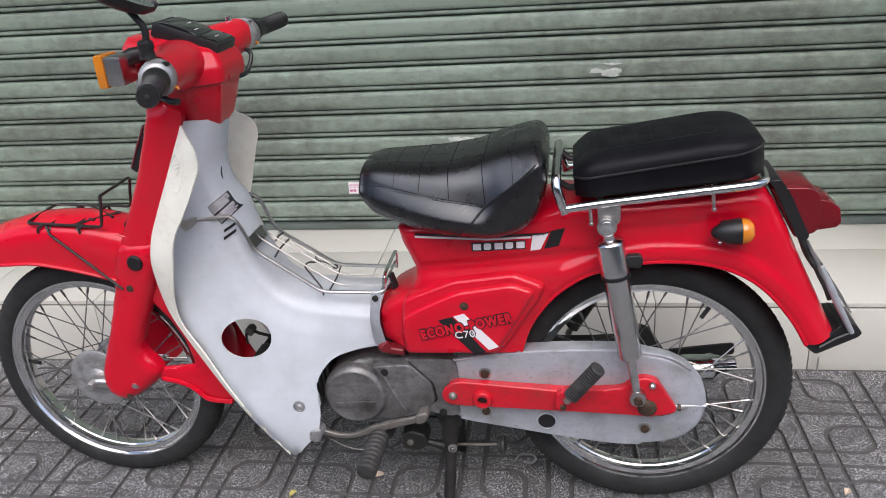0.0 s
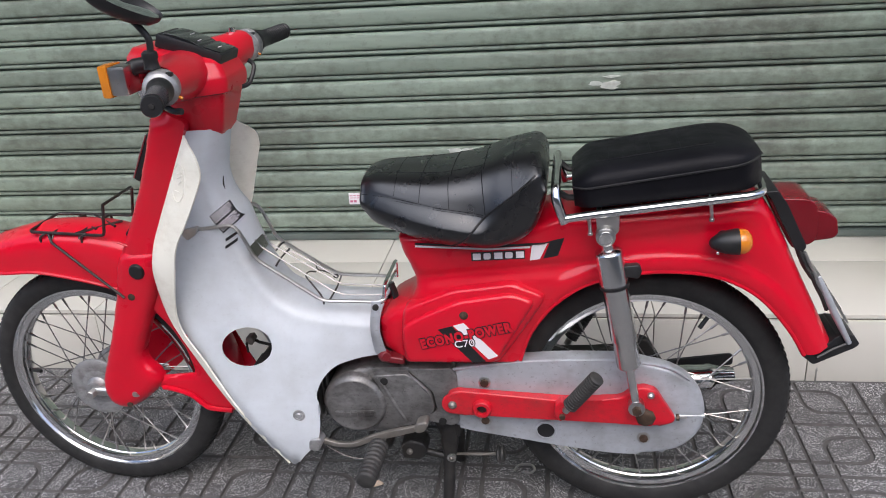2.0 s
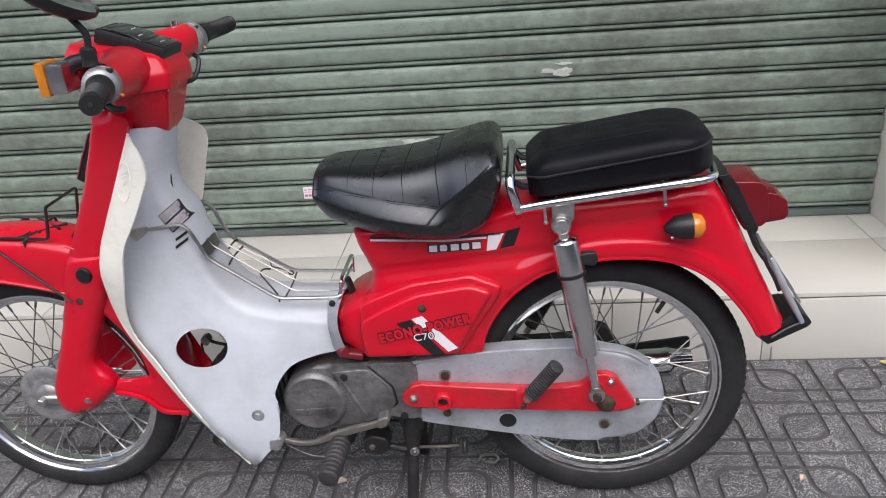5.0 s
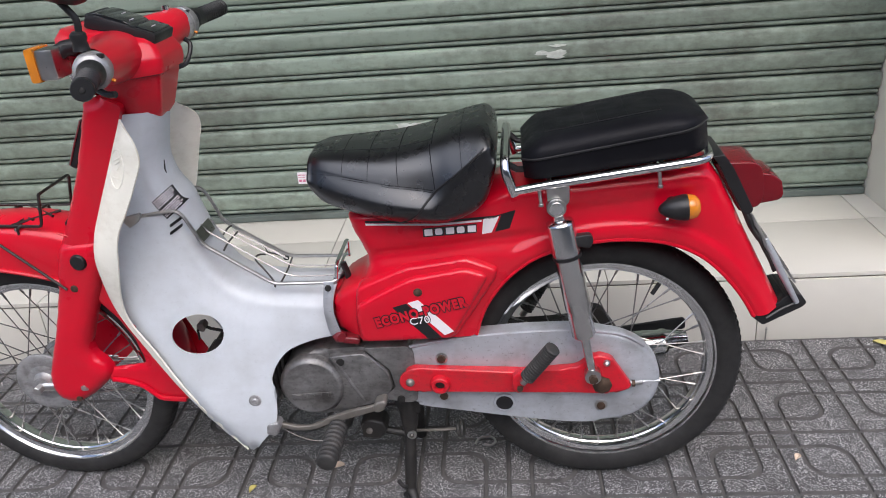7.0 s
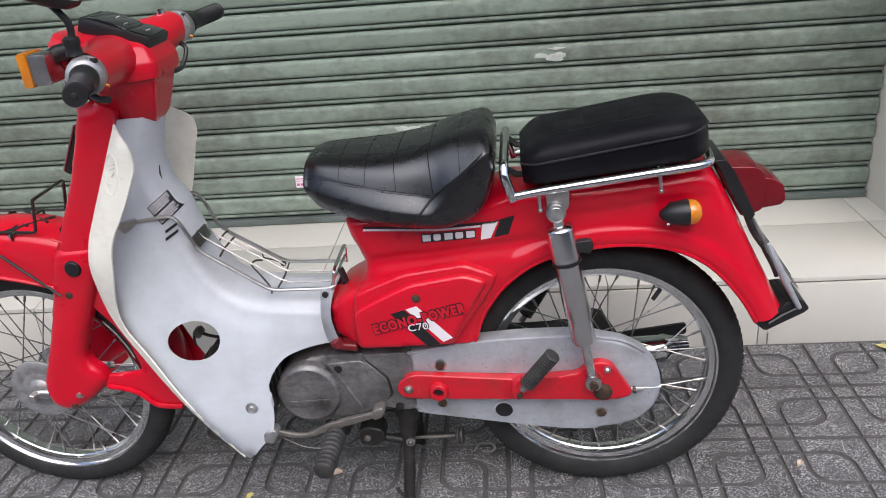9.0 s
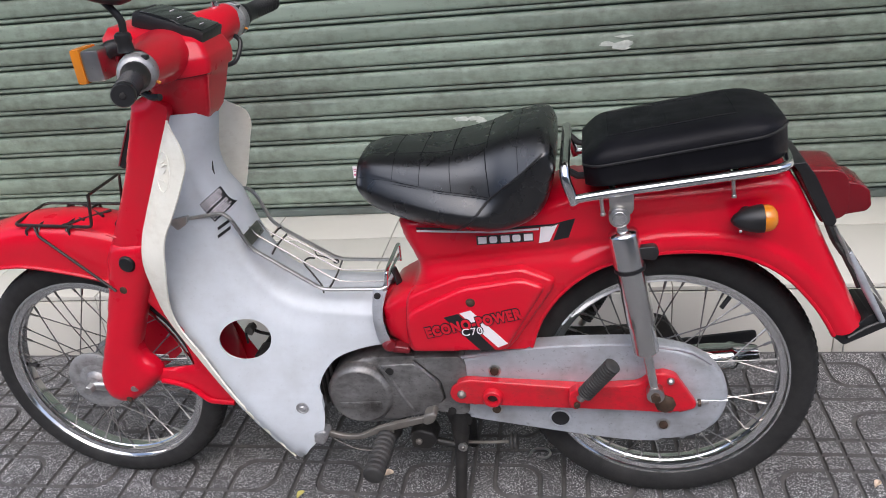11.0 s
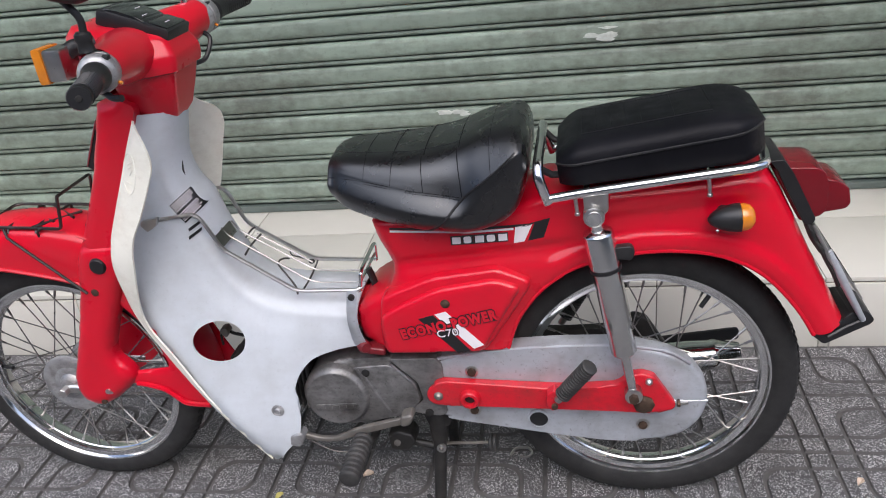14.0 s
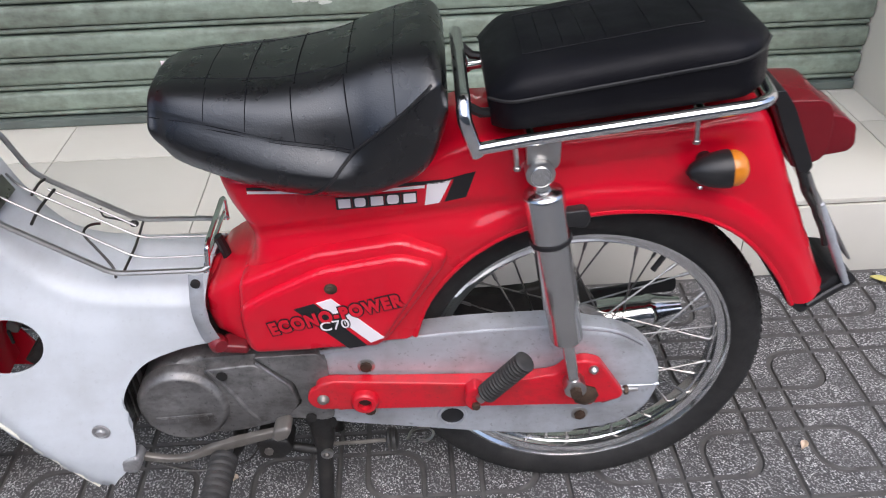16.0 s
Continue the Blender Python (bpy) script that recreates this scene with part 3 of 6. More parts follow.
def body_half(x, z):
    """How far the flank of the body stands out at this place along and height."""
    p = Vector((x, z))
    w = float(np.interp(x, [-0.53, -0.45, -0.30, -0.05, 0.10, 0.20, 0.33], [0.074, 0.080, 0.083, 0.083, 0.081, 0.077, 0.068]))
    waist = 0.574 + 0.11 * (x + 0.345)
    fade = ease((x + 0.47) / 0.06) * ease((-0.06 - x) / 0.10)
    w -= 0.0060 * fade * math.exp(-((z - waist) / (0.011 if z > waist else 0.018)) ** 2)
    w += 0.0060 * ease((waist - 0.004 - z) / 0.035) * ease((-0.10 - x) / 0.10)
    crease = 0.640 + 0.10 * (x + 0.09)
    w -= 0.0045 * ease((x + 0.12) / 0.08) * (1.0 - 0.6 * ease((x - 0.05) / 0.17)) * math.exp(-((z - crease) / (0.010 if z > crease else 0.026)) ** 2)
    da = off_line(p, ARCH_LINE)
    w += 0.0065 * ease((0.040 - da) / 0.016) * ease((x + 0.21) / 0.08)
    w -= 0.004 * ease((0.010 - da) / 0.010)
    for line, r, drop in SIDES:
        d = off_line(p, line)
        if d < r:
            w -= drop * (1 - math.sqrt(1 - (1 - d / r) ** 2))
    return w


def filled(outline, step):
    """Triangles over an outline, fine enough to be bent."""
    ring = []
    m = len(outline)
    for i in range(m):
        a, b = Vector(outline[i]), Vector(outline[(i + 1) % m])
        n = max(1, int((b - a).length / step))
        ring += [a.lerp(b, k / n) for k in range(n)]
    edges = [(i, (i + 1) % len(ring)) for i in range(len(ring))]
    xs, zs = [p.x for p in ring], [p.y for p in ring]
    pts = list(ring)
    nx, nz = int((max(xs) - min(xs)) / step), int((max(zs) - min(zs)) / step)
    closed = ring + [ring[0]]
    for i in range(1, nx + 1):
        for j in range(1, nz + 1):
            p = Vector((min(xs) + step * (i + 0.5 * (j % 2)), min(zs) + step * j))
            inside = False
            for a, b in zip(closed, closed[1:]):
                if (a.y > p.y) != (b.y > p.y) and p.x < a.x + (p.y - a.y) / (b.y - a.y) * (b.x - a.x):
                    inside = not inside
            if inside and min((p - q).length for q in ring) > step * 0.5:
                pts.append(p)
    out = delaunay_2d_cdt(pts, edges, [], 1, 1e-7)
    return out[0], out[2], len(ring)


def pressed(outline, out, inner, r, drop, step=0.007, rim=None):
    """A pressing: its near face stands out by out and rolls off by drop within r of the rim; its back lies at inner."""
    pts, faces, _ = filled(outline, step)
    ring = [Vector(p) for p in rim] if rim else [Vector(p) for p in outline] + [Vector(outline[0])]
    bm = bmesh.new()
    near, back = [], []
    for p in pts:
        d = min(1.0, off_line(p, ring) / r)
        near.append(bm.verts.new((p.x, -out + drop * (1 - math.sqrt(1 - (1 - d) ** 2)), p.y)))
        back.append(bm.verts.new((p.x, -inner, p.y)))
    for f in faces:
        bm.faces.new([near[k] for k in f])
        bm.faces.new([back[k] for k in reversed(f)])
    index = {v: k for k, v in enumerate(near)}
    for e in [e for e in bm.edges if len(e.link_faces) == 1 and e.verts[0] in index]:
        i, j = (index[v] for v in e.verts)
        bm.faces.new((near[i], near[j], back[j], back[i]))
    return bm


flat, tris, n_ring = filled(rounded(BODY, 0.012, 3), 0.0052)
bm = bmesh.new()
near = [bm.verts.new((p.x, -body_half(p.x, p.y), p.y)) for p in flat]
far = [bm.verts.new((v.co.x, -v.co.y, v.co.z)) for v in near]
for t in tris:
    bm.faces.new([near[k] for k in t])
    bm.faces.new([far[k] for k in reversed(t)])
at_rim = {v: k for k, v in enumerate(near)}
for a in [e for e in bm.edges if len(e.link_faces) == 1 and e.verts[0] in at_rim]:
    i, j = (at_rim[v] for v in a.verts)
    bm.faces.new((near[i], near[j], far[j], far[i]))
body = part("body", bm, RED, bike, "glossy red pressed-steel rear body")
rim_line = spline([(x, -body_half(x, z) + 0.001, z) for x, z in ARCH], 4)
part("arch_lip", tube(rim_line, 0.004, 8), RED, body)
part("arch_lip", mirrored(tube(rim_line, 0.004, 8)), RED, body)
part("neck_flange", prism(rounded([(-0.512, 0.385), (-0.474, 0.381), (-0.472, 0.395), (-0.508, 0.400)], 0.008), -0.098, -0.07, 0.004), DIRTY_RED, body)


def drape(outline, proud, step=0.006):
    """A print that follows the flank of the body."""
    pts, faces, _ = filled(outline, step)
    bm = bmesh.new()
    vs = [bm.verts.new((p.x, -body_half(p.x, p.y) - proud, p.y)) for p in pts]
    for f in faces:
        bm.faces.new([vs[k] for k in f])
    return bm


# side covers
COVER = [(-0.466, 0.508), (-0.435, 0.522), (-0.368, 0.549), (-0.255, 0.565), (-0.196, 0.540), (-0.202, 0.519), (-0.272, 0.412), (-0.288, 0.394), (-0.466, 0.388), (-0.473, 0.400), (-0.475, 0.440)]
INNER = [(-0.468, 0.474), (-0.430, 0.497), (-0.362, 0.530), (-0.258, 0.548), (-0.212, 0.532), (-0.278, 0.420), (-0.290, 0.399), (-0.464, 0.394), (-0.4715, 0.440)]
for s in (1, -1):
    bm = pressed(rounded(COVER, 0.014), 0.104, 0.07, 0.011, 0.009, 0.0040)
    cover = part("side_cover", bm if s > 0 else mirrored(bm), RED, bike, "glossy red side cover with a black, white and red decal")
    bm = pressed(rounded(INNER, 0.014), 0.1142, 0.09, 0.011, 0.0085, 0.0040)
    part("raised_panel", bm if s > 0 else mirrored(bm), RED, cover)
    if s > 0:
        part("cover_bolt", lathe([(0, 0.0085), (0.002, 0.0085), (0.0025, 0.006), (0.004, 0.0055), (0.005, 0.002)], (-0.347, -0.113, 0.503), (0, -1, 0), 20), RUST, cover)
        for nm, pts, mt, dy in (("black_stripe", [(-0.398, 0.472), (-0.371, 0.480), (-0.309, 0.405), (-0.333, 0.401)], DECAL_BLACK, 0.0),
                                ("white_stripe", [(-0.368, 0.481), (-0.348, 0.487), (-0.285, 0.418), (-0.303, 0.410)], DECAL_WHITE, 0.0003)):
            part(nm, prism(pts, -0.1152 - dy, -0.113), mt, cover)


def lettering(name, text, size, place, rx, tilt, mat, parent, thick=0.0006, bold=0.0, wide=1.0, shear=0.0, space=1.0):
    """Raised letters in the built-in font."""
    cu = bpy.data.curves.new("letters", "FONT")
    cu.body, cu.size, cu.extrude, cu.offset, cu.shear, cu.space_character = text, size, thick, bold, shear, space
    tmp = new("letters", cu)
    me = bpy.data.meshes.new_from_object(tmp.evaluated_get(bpy.context.evaluated_depsgraph_get()))
    bpy.data.objects.remove(tmp)
    bpy.data.curves.remove(cu)
    me.transform(pose(*place, 90, 0, 0) @ pose(0, 0, 0, 0, 0, tilt) @ Matrix.Diagonal((wide, 1, 1, 1)))
    me.materials.clear()
    me.materials.append(mat)
    me.name = name
    ob = new(name, me)
    ob.parent = parent
    return ob


left_cover = [o for o in bike.children if o.name.startswith("side_cover")][0]
lettering("lettering_edge", "ECONO-POWER", 0.0265, (-0.431, -0.1158, 0.4315), 0, 13.5, DECAL_BLACK, left_cover, 0.0004, 0.0034, 0.80, space=1.2)
lettering("lettering", "ECONO-POWER", 0.0265, (-0.431, -0.1166, 0.4315), 0, 13.5, DECAL_RED, left_cover, 0.0004, 0.0014, 0.80, space=1.2)
lettering("model_lettering_edge", "C70", 0.021, (-0.367, -0.1160, 0.4345), 0, 8, DECAL_BLACK, left_cover, 0.0004, 0.0016, 1.12)
lettering("model_lettering", "C70", 0.021, (-0.367, -0.1168, 0.4345), 0, 8, DECAL_WHITE, left_cover, 0.0004, 0.0, 1.12)

# maker's mark: five plain pale blocks with dark edges, and the stripe along the body
for k in range(5):
    x0 = -0.330 + 0.0200 * k
    dz = 0.0012 * k
    part("mark_block_edge", drape([(x0 - 0.0015, 0.6010 + dz), (x0 + 0.0182, 0.6020 + dz), (x0 + 0.0182, 0.6195 + dz), (x0 - 0.0015, 0.6185 + dz)], 0.0006), DECAL_BLACK, body)
    w = (0.0165, 0.0150, 0.0168, 0.0158, 0.0166)[k]
    notch = rounded([(x0 + 0.0015, 0.6035 + dz), (x0 + w, 0.6043 + dz), (x0 + w, 0.617 + dz), (x0 + 0.0015, 0.6165 + dz)], 0.001 + 0.003 * (k % 2))
    part("mark_block", drape(notch, 0.0012), DECAL_WHITE, body)
for nm, pts, mt in (("pin_stripe", [(-0.437, 0.6275), (-0.30, 0.6235), (-0.222, 0.628), (-0.222, 0.632), (-0.30, 0.6275), (-0.437, 0.6315)], DECAL_WHITE),
                    ("pin_stripe", [(-0.437, 0.6325), (-0.30, 0.6285), (-0.20, 0.634), (-0.165, 0.648), (-0.195, 0.6395), (-0.30, 0.6325), (-0.437, 0.6365)], DECAL_BLACK),
                    ("block_stripe", [(-0.219, 0.634), (-0.190, 0.638), (-0.205, 0.606), (-0.223, 0.603)], DECAL_WHITE),
                    ("block_stripe", [(-0.186, 0.641), (-0.160, 0.649), (-0.172, 0.613), (-0.199, 0.607)], DECAL_BLACK)):
    part(nm, drape(pts, 0.0007), mt, body)

# saddle: flat top, a sloping shoulder down to the seam, an upright flank under it
SADDLE = [(-0.536, 0.751, 0.702, 0.072, 0.734), (-0.533, 0.757, 0.696, 0.077, 0.737), (-0.524, 0.760, 0.684, 0.080, 0.738), (-0.503, 0.764, 0.668, 0.092, 0.739), (-0.44, 0.766, 0.651, 0.113, 0.728), (-0.38, 0.769, 0.641, 0.128, 0.718), (-0.32, 0.780, 0.638, 0.135, 0.709),
          (-0.295, 0.789, 0.638, 0.137, 0.709), (-0.27, 0.798, 0.640, 0.136, 0.728), (-0.235, 0.806, 0.652, 0.133, 0.756), (-0.212, 0.808, 0.672, 0.128, 0.774), (-0.199, 0.798, 0.702, 0.120, 0.778), (-0.192, 0.780, 0.726, 0.108, 0.768)]


def saddle_at(x):
    xs = [s[0] for s in SADDLE]
    return [float(np.interp(x, xs, [s[k] for s in SADDLE])) for k in (1, 2, 3, 4)]


def saddle_half(top, bot, w, zs):
    """The near half of one cross-section, from the middle of the top to the underside."""
    f = 0.06 * min(1.0, max(0.0, (0.80 - top) / 0.02))
    d = top - zs
    low = zs - bot
    return spline([(0, 0.0, top + 0.002), (0, -0.34 * w, top), (0, -0.60 * w, top - d * 0.10), (0, -0.80 * w, top - d * 0.42), (0, -(0.965 - f) * w, top - d * 0.90), (0, -w * (1.0 - f), zs - low * 0.06), (0, -w * (1.02 + f * 0.2), zs - low * 0.30),
                   (0, -w * (1.01 + f), zs - low * 0.52), (0, -w * 0.94, bot + low * 0.14), (0, -w * 0.62, bot), (0, 0, bot)], 3)


def saddle_side(x, z, proud=0.0):
    """The point of the near flank at this place along and height."""
    row = [p for p in saddle_half(*saddle_at(x)) if p.y < -0.02]
    row = row[:-4]
    y = float(np.interp(-z, [-p.z for p in row], [p.y for p in row]))
    return (x, y - proud, z)


rows = []
cols = [spline([(s[0], s[k], 0) for s in SADDLE], 4) for k in (1, 2, 3, 4)]
for a, b, c, d in zip(*cols):
    half = saddle_half(a.y, b.y, c.y, d.y)
    rows.append([(a.x, p.y, p.z) for p in half] + [(a.x, -p.y, p.z) for p in half[-2:0:-1]])
saddle = part("saddle", loft(rows, closed=True, caps=True), SADDLE_VINYL, bike, "worn black vinyl rider's saddle with quilted top and piping")


def seam(pts, name="seam", r=0.0007, proud=0.0):
    line = [saddle_side(p.x, p.z, proud) for p in spline([(x, 0, z) for x, z in pts], 6)]
    part(name, tube(line, r, 6), BLACK if name == "piping" else VINYL, saddle)


seam([(-0.367, 0.645), (-0.335, 0.666), (-0.296, 0.708), (-0.25, 0.744), (-0.209, 0.778)], "piping", 0.0021, 0.0004)
seam([(-0.531, 0.731), (-0.49, 0.732), (-0.44, 0.727), (-0.38, 0.718), (-0.30, 0.709)])
seam([(-0.47, 0.7265), (-0.44, 0.7235), (-0.38, 0.7145), (-0.30, 0.7055)], "stitching", 0.0006)
for x0, x1 in ((-0.466, -0.464), (-0.418, -0.416), (-0.362, -0.366), (-0.297, -0.306), (-0.248, -0.252)):
    lo, hi = saddle_at(x0)[3], saddle_at(x0)[0]
    seam([(x0, lo + 0.001), ((x0 + x1) / 2, lo + (hi - lo) * 0.45), (x1, lo + (hi - lo) * 0.86)], r=0.0008)
for f in (0.47, -0.47):
    line = []
    for x in np.linspace(-0.515, -0.205, 24):
        t, b, w, zs = saddle_at(x)
        line.append((x, -f * w, t - (t - zs) * 0.045))
    part("seam", tube(line, 0.0010, 6), VINYL, saddle)
for x in (-0.466, -0.417, -0.362, -0.302, -0.250):
    t, b, w, zs = saddle_at(x)
    row = [p for p in saddle_half(t, b, w, zs) if p.z > t - (t - zs) * 0.16]
    line = [(x, p.y, p.z) for p in row[::-1]] + [(x, -p.y, p.z) for p in row[1:]]
    part("seam", tube(line, 0.0007, 6), VINYL, saddle)
part("seat_pan", prism(rounded([(-0.47, 0.680), (-0.43, 0.656), (-0.36, 0.640), (-0.25, 0.645), (-0.235, 0.660), (-0.25, 0.68), (-0.45, 0.69)], 0.01), -0.08, 0.08, 0.006), BLACK, saddle)

# passenger cushion on its chromed carrier
cush_m = pose(-0.142, 0, 0.711) @ Matrix.Rotation(radians(-6.7), 4, "Y")


def cushion(u, yy, h):
    return cush_m @ Vector((u, yy, h))


L = 0.318


def pad_half(u):
    """Half the cushion's width: its ends are rounded off in plan."""
    return 0.112 * (1 - 0.20 * max(0.0, 1 - u / 0.035) ** 2) * (1 - 0.42 * max(0.0, (u - L + 0.060) / 0.060) ** 2.6)


def pad_side(u):
    return 0.036 + 0.012 * u / L


def pad_rise(u):
    """The height of the crown over the seam, lower towards both ends."""
    return 0.032 * (0.25 + 0.75 * math.sin(min(u / 0.045, 1) * math.pi / 2)) * math.sqrt(max(0.04, 1 - 0.96 * max(0.0, (u - L + 0.105) / 0.105) ** 2.2))


rows = []
for k in range(37):
    u = L * (1 - math.cos(math.pi * k / 36)) / 2
    w, side, rise = pad_half(u), pad_side(u), pad_rise(u)
    row = [(-w * 0.97, 0.0), (-w, 0.006), (-w, side * 0.55), (-w * 1.012, side - 0.004), (-w * 1.015, side)]
    for j in range(1, 20):
        a = math.pi * j / 20
        row.append((-w * math.copysign(abs(math.cos(a)) ** 0.55, math.cos(a)), side + rise * math.sin(a) ** 0.62))
    row += [(-y, z) for y, z in row[4::-1]]
    rows.append([cushion(u, y, z) for y, z in row])
pillion = part("passenger_cushion", loft(rows, closed=True, caps=True), VINYL, bike, "padded black vinyl passenger cushion with stitched top")
for s in (-1, 1):
    part("piping", tube([cushion(L * k / 40, pad_half(L * k / 40) * 1.02 * s, pad_side(L * k / 40)) for k in range(41)], 0.0022, 6), BLACK, pillion)
part("piping", tube([cushion(L + 0.0005, pad_half(L) * 1.02 * f / 8, pad_side(L)) for f in range(-8, 9)], 0.0022, 6), BLACK, pillion)


def crown_at(u, y):
    side = pad_side(u)
    top = side + pad_rise(u)
    c = min(0.999, abs(y) / pad_half(u)) ** (1 / 0.55)
    return side + (top - side) * math.sin(math.acos(c)) ** 0.62


def stitch(pts):
    part("stitching", tube([cushion(u, y, crown_at(u, y) + 0.0002) for u, y in pts], 0.0008, 5), VINYL, pillion)


stitch([(0.045 + 0.2 * k / 10, -0.062) for k in range(11)])
stitch([(0.045 + 0.2 * k / 10, 0.062) for k in range(11)])
for u in (0.045, 0.068, 0.092, 0.116, 0.14, 0.19, 0.245):
    stitch([(u, -0.062 + 0.124 * k / 8) for k in range(9)])

rail = [(-0.162, -0.119, 0.697), (-0.114, -0.119, 0.705), (0.026, -0.119, 0.723), (0.148, -0.118, 0.738), (0.168, -0.105, 0.740), (0.174, -0.05, 0.741), (0.174, 0.05, 0.741), (0.168, 0.105, 0.740), (0.148, 0.118, 0.738), (-0.162, 0.119, 0.697)]
carrier = part("carrier", tube(bent(rail, 0.02), 0.0078, 12), CHROME, bike, "chromed tubular rear carrier with grab handle")
part("grab_handle", tube(bent([(-0.160, -0.119, 0.690), (-0.175, -0.119, 0.735), (-0.175, -0.105, 0.752), (-0.175, 0.105, 0.752), (-0.175, 0.119, 0.735), (-0.160, 0.119, 0.690)], 0.025), 0.0085, 12), CHROME, carrier)
for x, z in ((-0.10, 0.705), (0.09, 0.729)):
    part("cross_bar", tube([(x, -0.118, z), (x, 0.118, z)], 0.006, 8), CHROME, carrier)
for x, z in ((-0.118, 0.700), (0.084, 0.726)):
    part("stud", cylinder((x, -0.117, z), (x + 0.003, -0.117, z - 0.030), 0.0032, 8), STEEL, carrier)
    part("stud_tip", cylinder((x + 0.003, -0.117, z - 0.028), (x + 0.003, -0.117, z - 0.033), 0.0045, 8), STEEL, carrier)
for s in (-1, 1):
    part("seat_bracket", tube([(-0.175, 0.095 * s, 0.742), (-0.155, 0.085 * s, 0.726), (-0.130, 0.080 * s, 0.724)], 0.006, 8), BLACK, carrier)

# rear suspension units
for s in (-1, 1):
    y = 0.118 * s
    top, low = Vector((-0.089, y, 0.667)), Vector((-0.025, y, 0.317))
    ax = (low - top).normalized()
    unit = part("shock_absorber", lathe([(0.010, 0.010), (0.026, 0.011), (0.028, 0.020), (0.030, 0.0235), (0.034, 0.0250), (0.082, 0.0250), (0.085, 0.0258), (0.092, 0.0258), (0.094, 0.0236), (0.205, 0.0240), (0.208, 0.0222), (0.262, 0.0222), (0.266, 0.0195),
                                         (0.268, 0.009), (0.345, 0.0085)], top, ax, 36), SATIN if s < 0 else FRAME_BLACK, bike, "chromed rear shock absorber" if s < 0 else "black greasy rear shock absorber")
    part("upper_eye", lathe([(0, 0.013), (0.002, 0.017), (0.024, 0.017), (0.026, 0.013)], top + Vector((0, -0.013, 0)), (0, 1, 0), 20), STEEL, unit)
    part("upper_bolt", lathe([(0, 0.012), (0.004, 0.012), (0.005, 0.006)], top + Vector((0, s * 0.013, 0)), (0, s, 0), 16), CHROME, unit)
    part("bracket", prism(rounded([(-0.106, 0.705), (-0.066, 0.708), (-0.066, 0.675), (-0.085, 0.655), (-0.103, 0.66)], 0.006), y - 0.002 * s - 0.006, y - 0.002 * s + 0.010, 0.002), STEEL, unit)
    part("band", lathe([(0, 0.0240), (0.001, 0.0263), (0.006, 0.0263), (0.007, 0.0240)], top + ax * 0.0935, ax, 28), BLACK, unit)
    part("lower_eye", lathe([(0, 0.011), (0.002, 0.0155), (0.022, 0.0155), (0.024, 0.011)], low + Vector((0, -0.012, 0)), (0, 1, 0), 20), STEEL, unit)
    part("lower_nut", lathe([(0, 0.009), (0.008, 0.009), (0.009, 0.004)], low + Vector((0, s * 0.012, 0)), (0, s, 0), 6), RUST, unit)
    if s < 0:
        part("clip", prism(rounded([(-0.058, 0.609), (-0.030, 0.612), (-0.024, 0.600), (-0.030, 0.585), (-0.058, 0.590)], 0.006), y - 0.004, y + 0.012, 0.002), BLACK, unit)

# chain case, swing arm, pegs
CASE = [(-0.385, 0.366), (-0.27, 0.385), (-0.161, 0.394), (-0.055, 0.396), (0.029, 0.386), (0.077, 0.359), (0.104, 0.316), (0.109, 0.276), (0.096, 0.230), (0.061, 0.197), (0.007, 0.184), (-0.071, 0.184), (-0.183, 0.199), (-0.354, 0.226), (-0.39, 0.236)]
case = part("chain_case", prism(rounded(CASE, 0.03, 4), -0.086, -0.046, 0.010, 4), SILVER, bike, "silver painted chain case, scuffed")
part("top_flange", tube(spline([(-0.38, -0.083, 0.366), (-0.27, -0.083, 0.384), (-0.161, -0.083, 0.393), (-0.055, -0.083, 0.395), (0.029, -0.083, 0.385), (0.075, -0.083, 0.358)], 5), 0.0035, 8), SILVER, case)
part("seam", tube([(0.03, -0.0862, 0.2775), (0.107, -0.0835, 0.2785)], 0.0028, 6), SILVER, case)
for x, z in ((-0.317, 0.340), (-0.006, 0.224), (-0.318, 0.252)):
    part("washer", lathe([(0, 0.0125), (0.002, 0.0125), (0.003, 0.010)], (x, -0.0845, z), (0, -1, 0), 20), STEEL, case)
    part("bolt", lathe([(0, 0.0085), (0.004, 0.0085), (0.005, 0.005)], (x, -0.0872, z), (0, -1, 0), 8), RUST, case)
part("inspection_ring", lathe([(0, 0.0200), (0.004, 0.0225), (0.006, 0.0215), (0.0065, 0.0175), (0.002, 0.0172)], (-0.197, -0.0835, 0.233), (0, -1, 0), 28), SILVER, case)
part("inspection_plug", lathe([(0, 0.018), (0.0022, 0.0178), (0.0026, 0.010), (0.003, 0.002)], (-0.197, -0.0845, 0.233), (0, -1, 0), 24), DECAL_BLACK, case)
ARM = [(-0.393, 0.306), (-0.388, 0.324), (-0.372, 0.331), (-0.161, 0.318), (-0.096, 0.321), (-0.054, 0.328), (-0.030, 0.345), (-0.013, 0.354), (0.012, 0.346), (0.050, 0.284), (0.046, 0.274), (0.012, 0.266), (-0.052, 0.270), (-0.35, 0.277), (-0.375, 0.274), (-0.389, 0.286)]
arm = part("swing_arm", prism(rounded(ARM, 0.008), -0.108, -0.088, 0.005, 3), RED_WORN, bike, "red swing arm, paint chipped at the pegs")
part("swing_arm", prism(rounded(ARM, 0.008), 0.088, 0.108, 0.005, 3), FRAME_BLACK, bike, "black greasy swing arm")
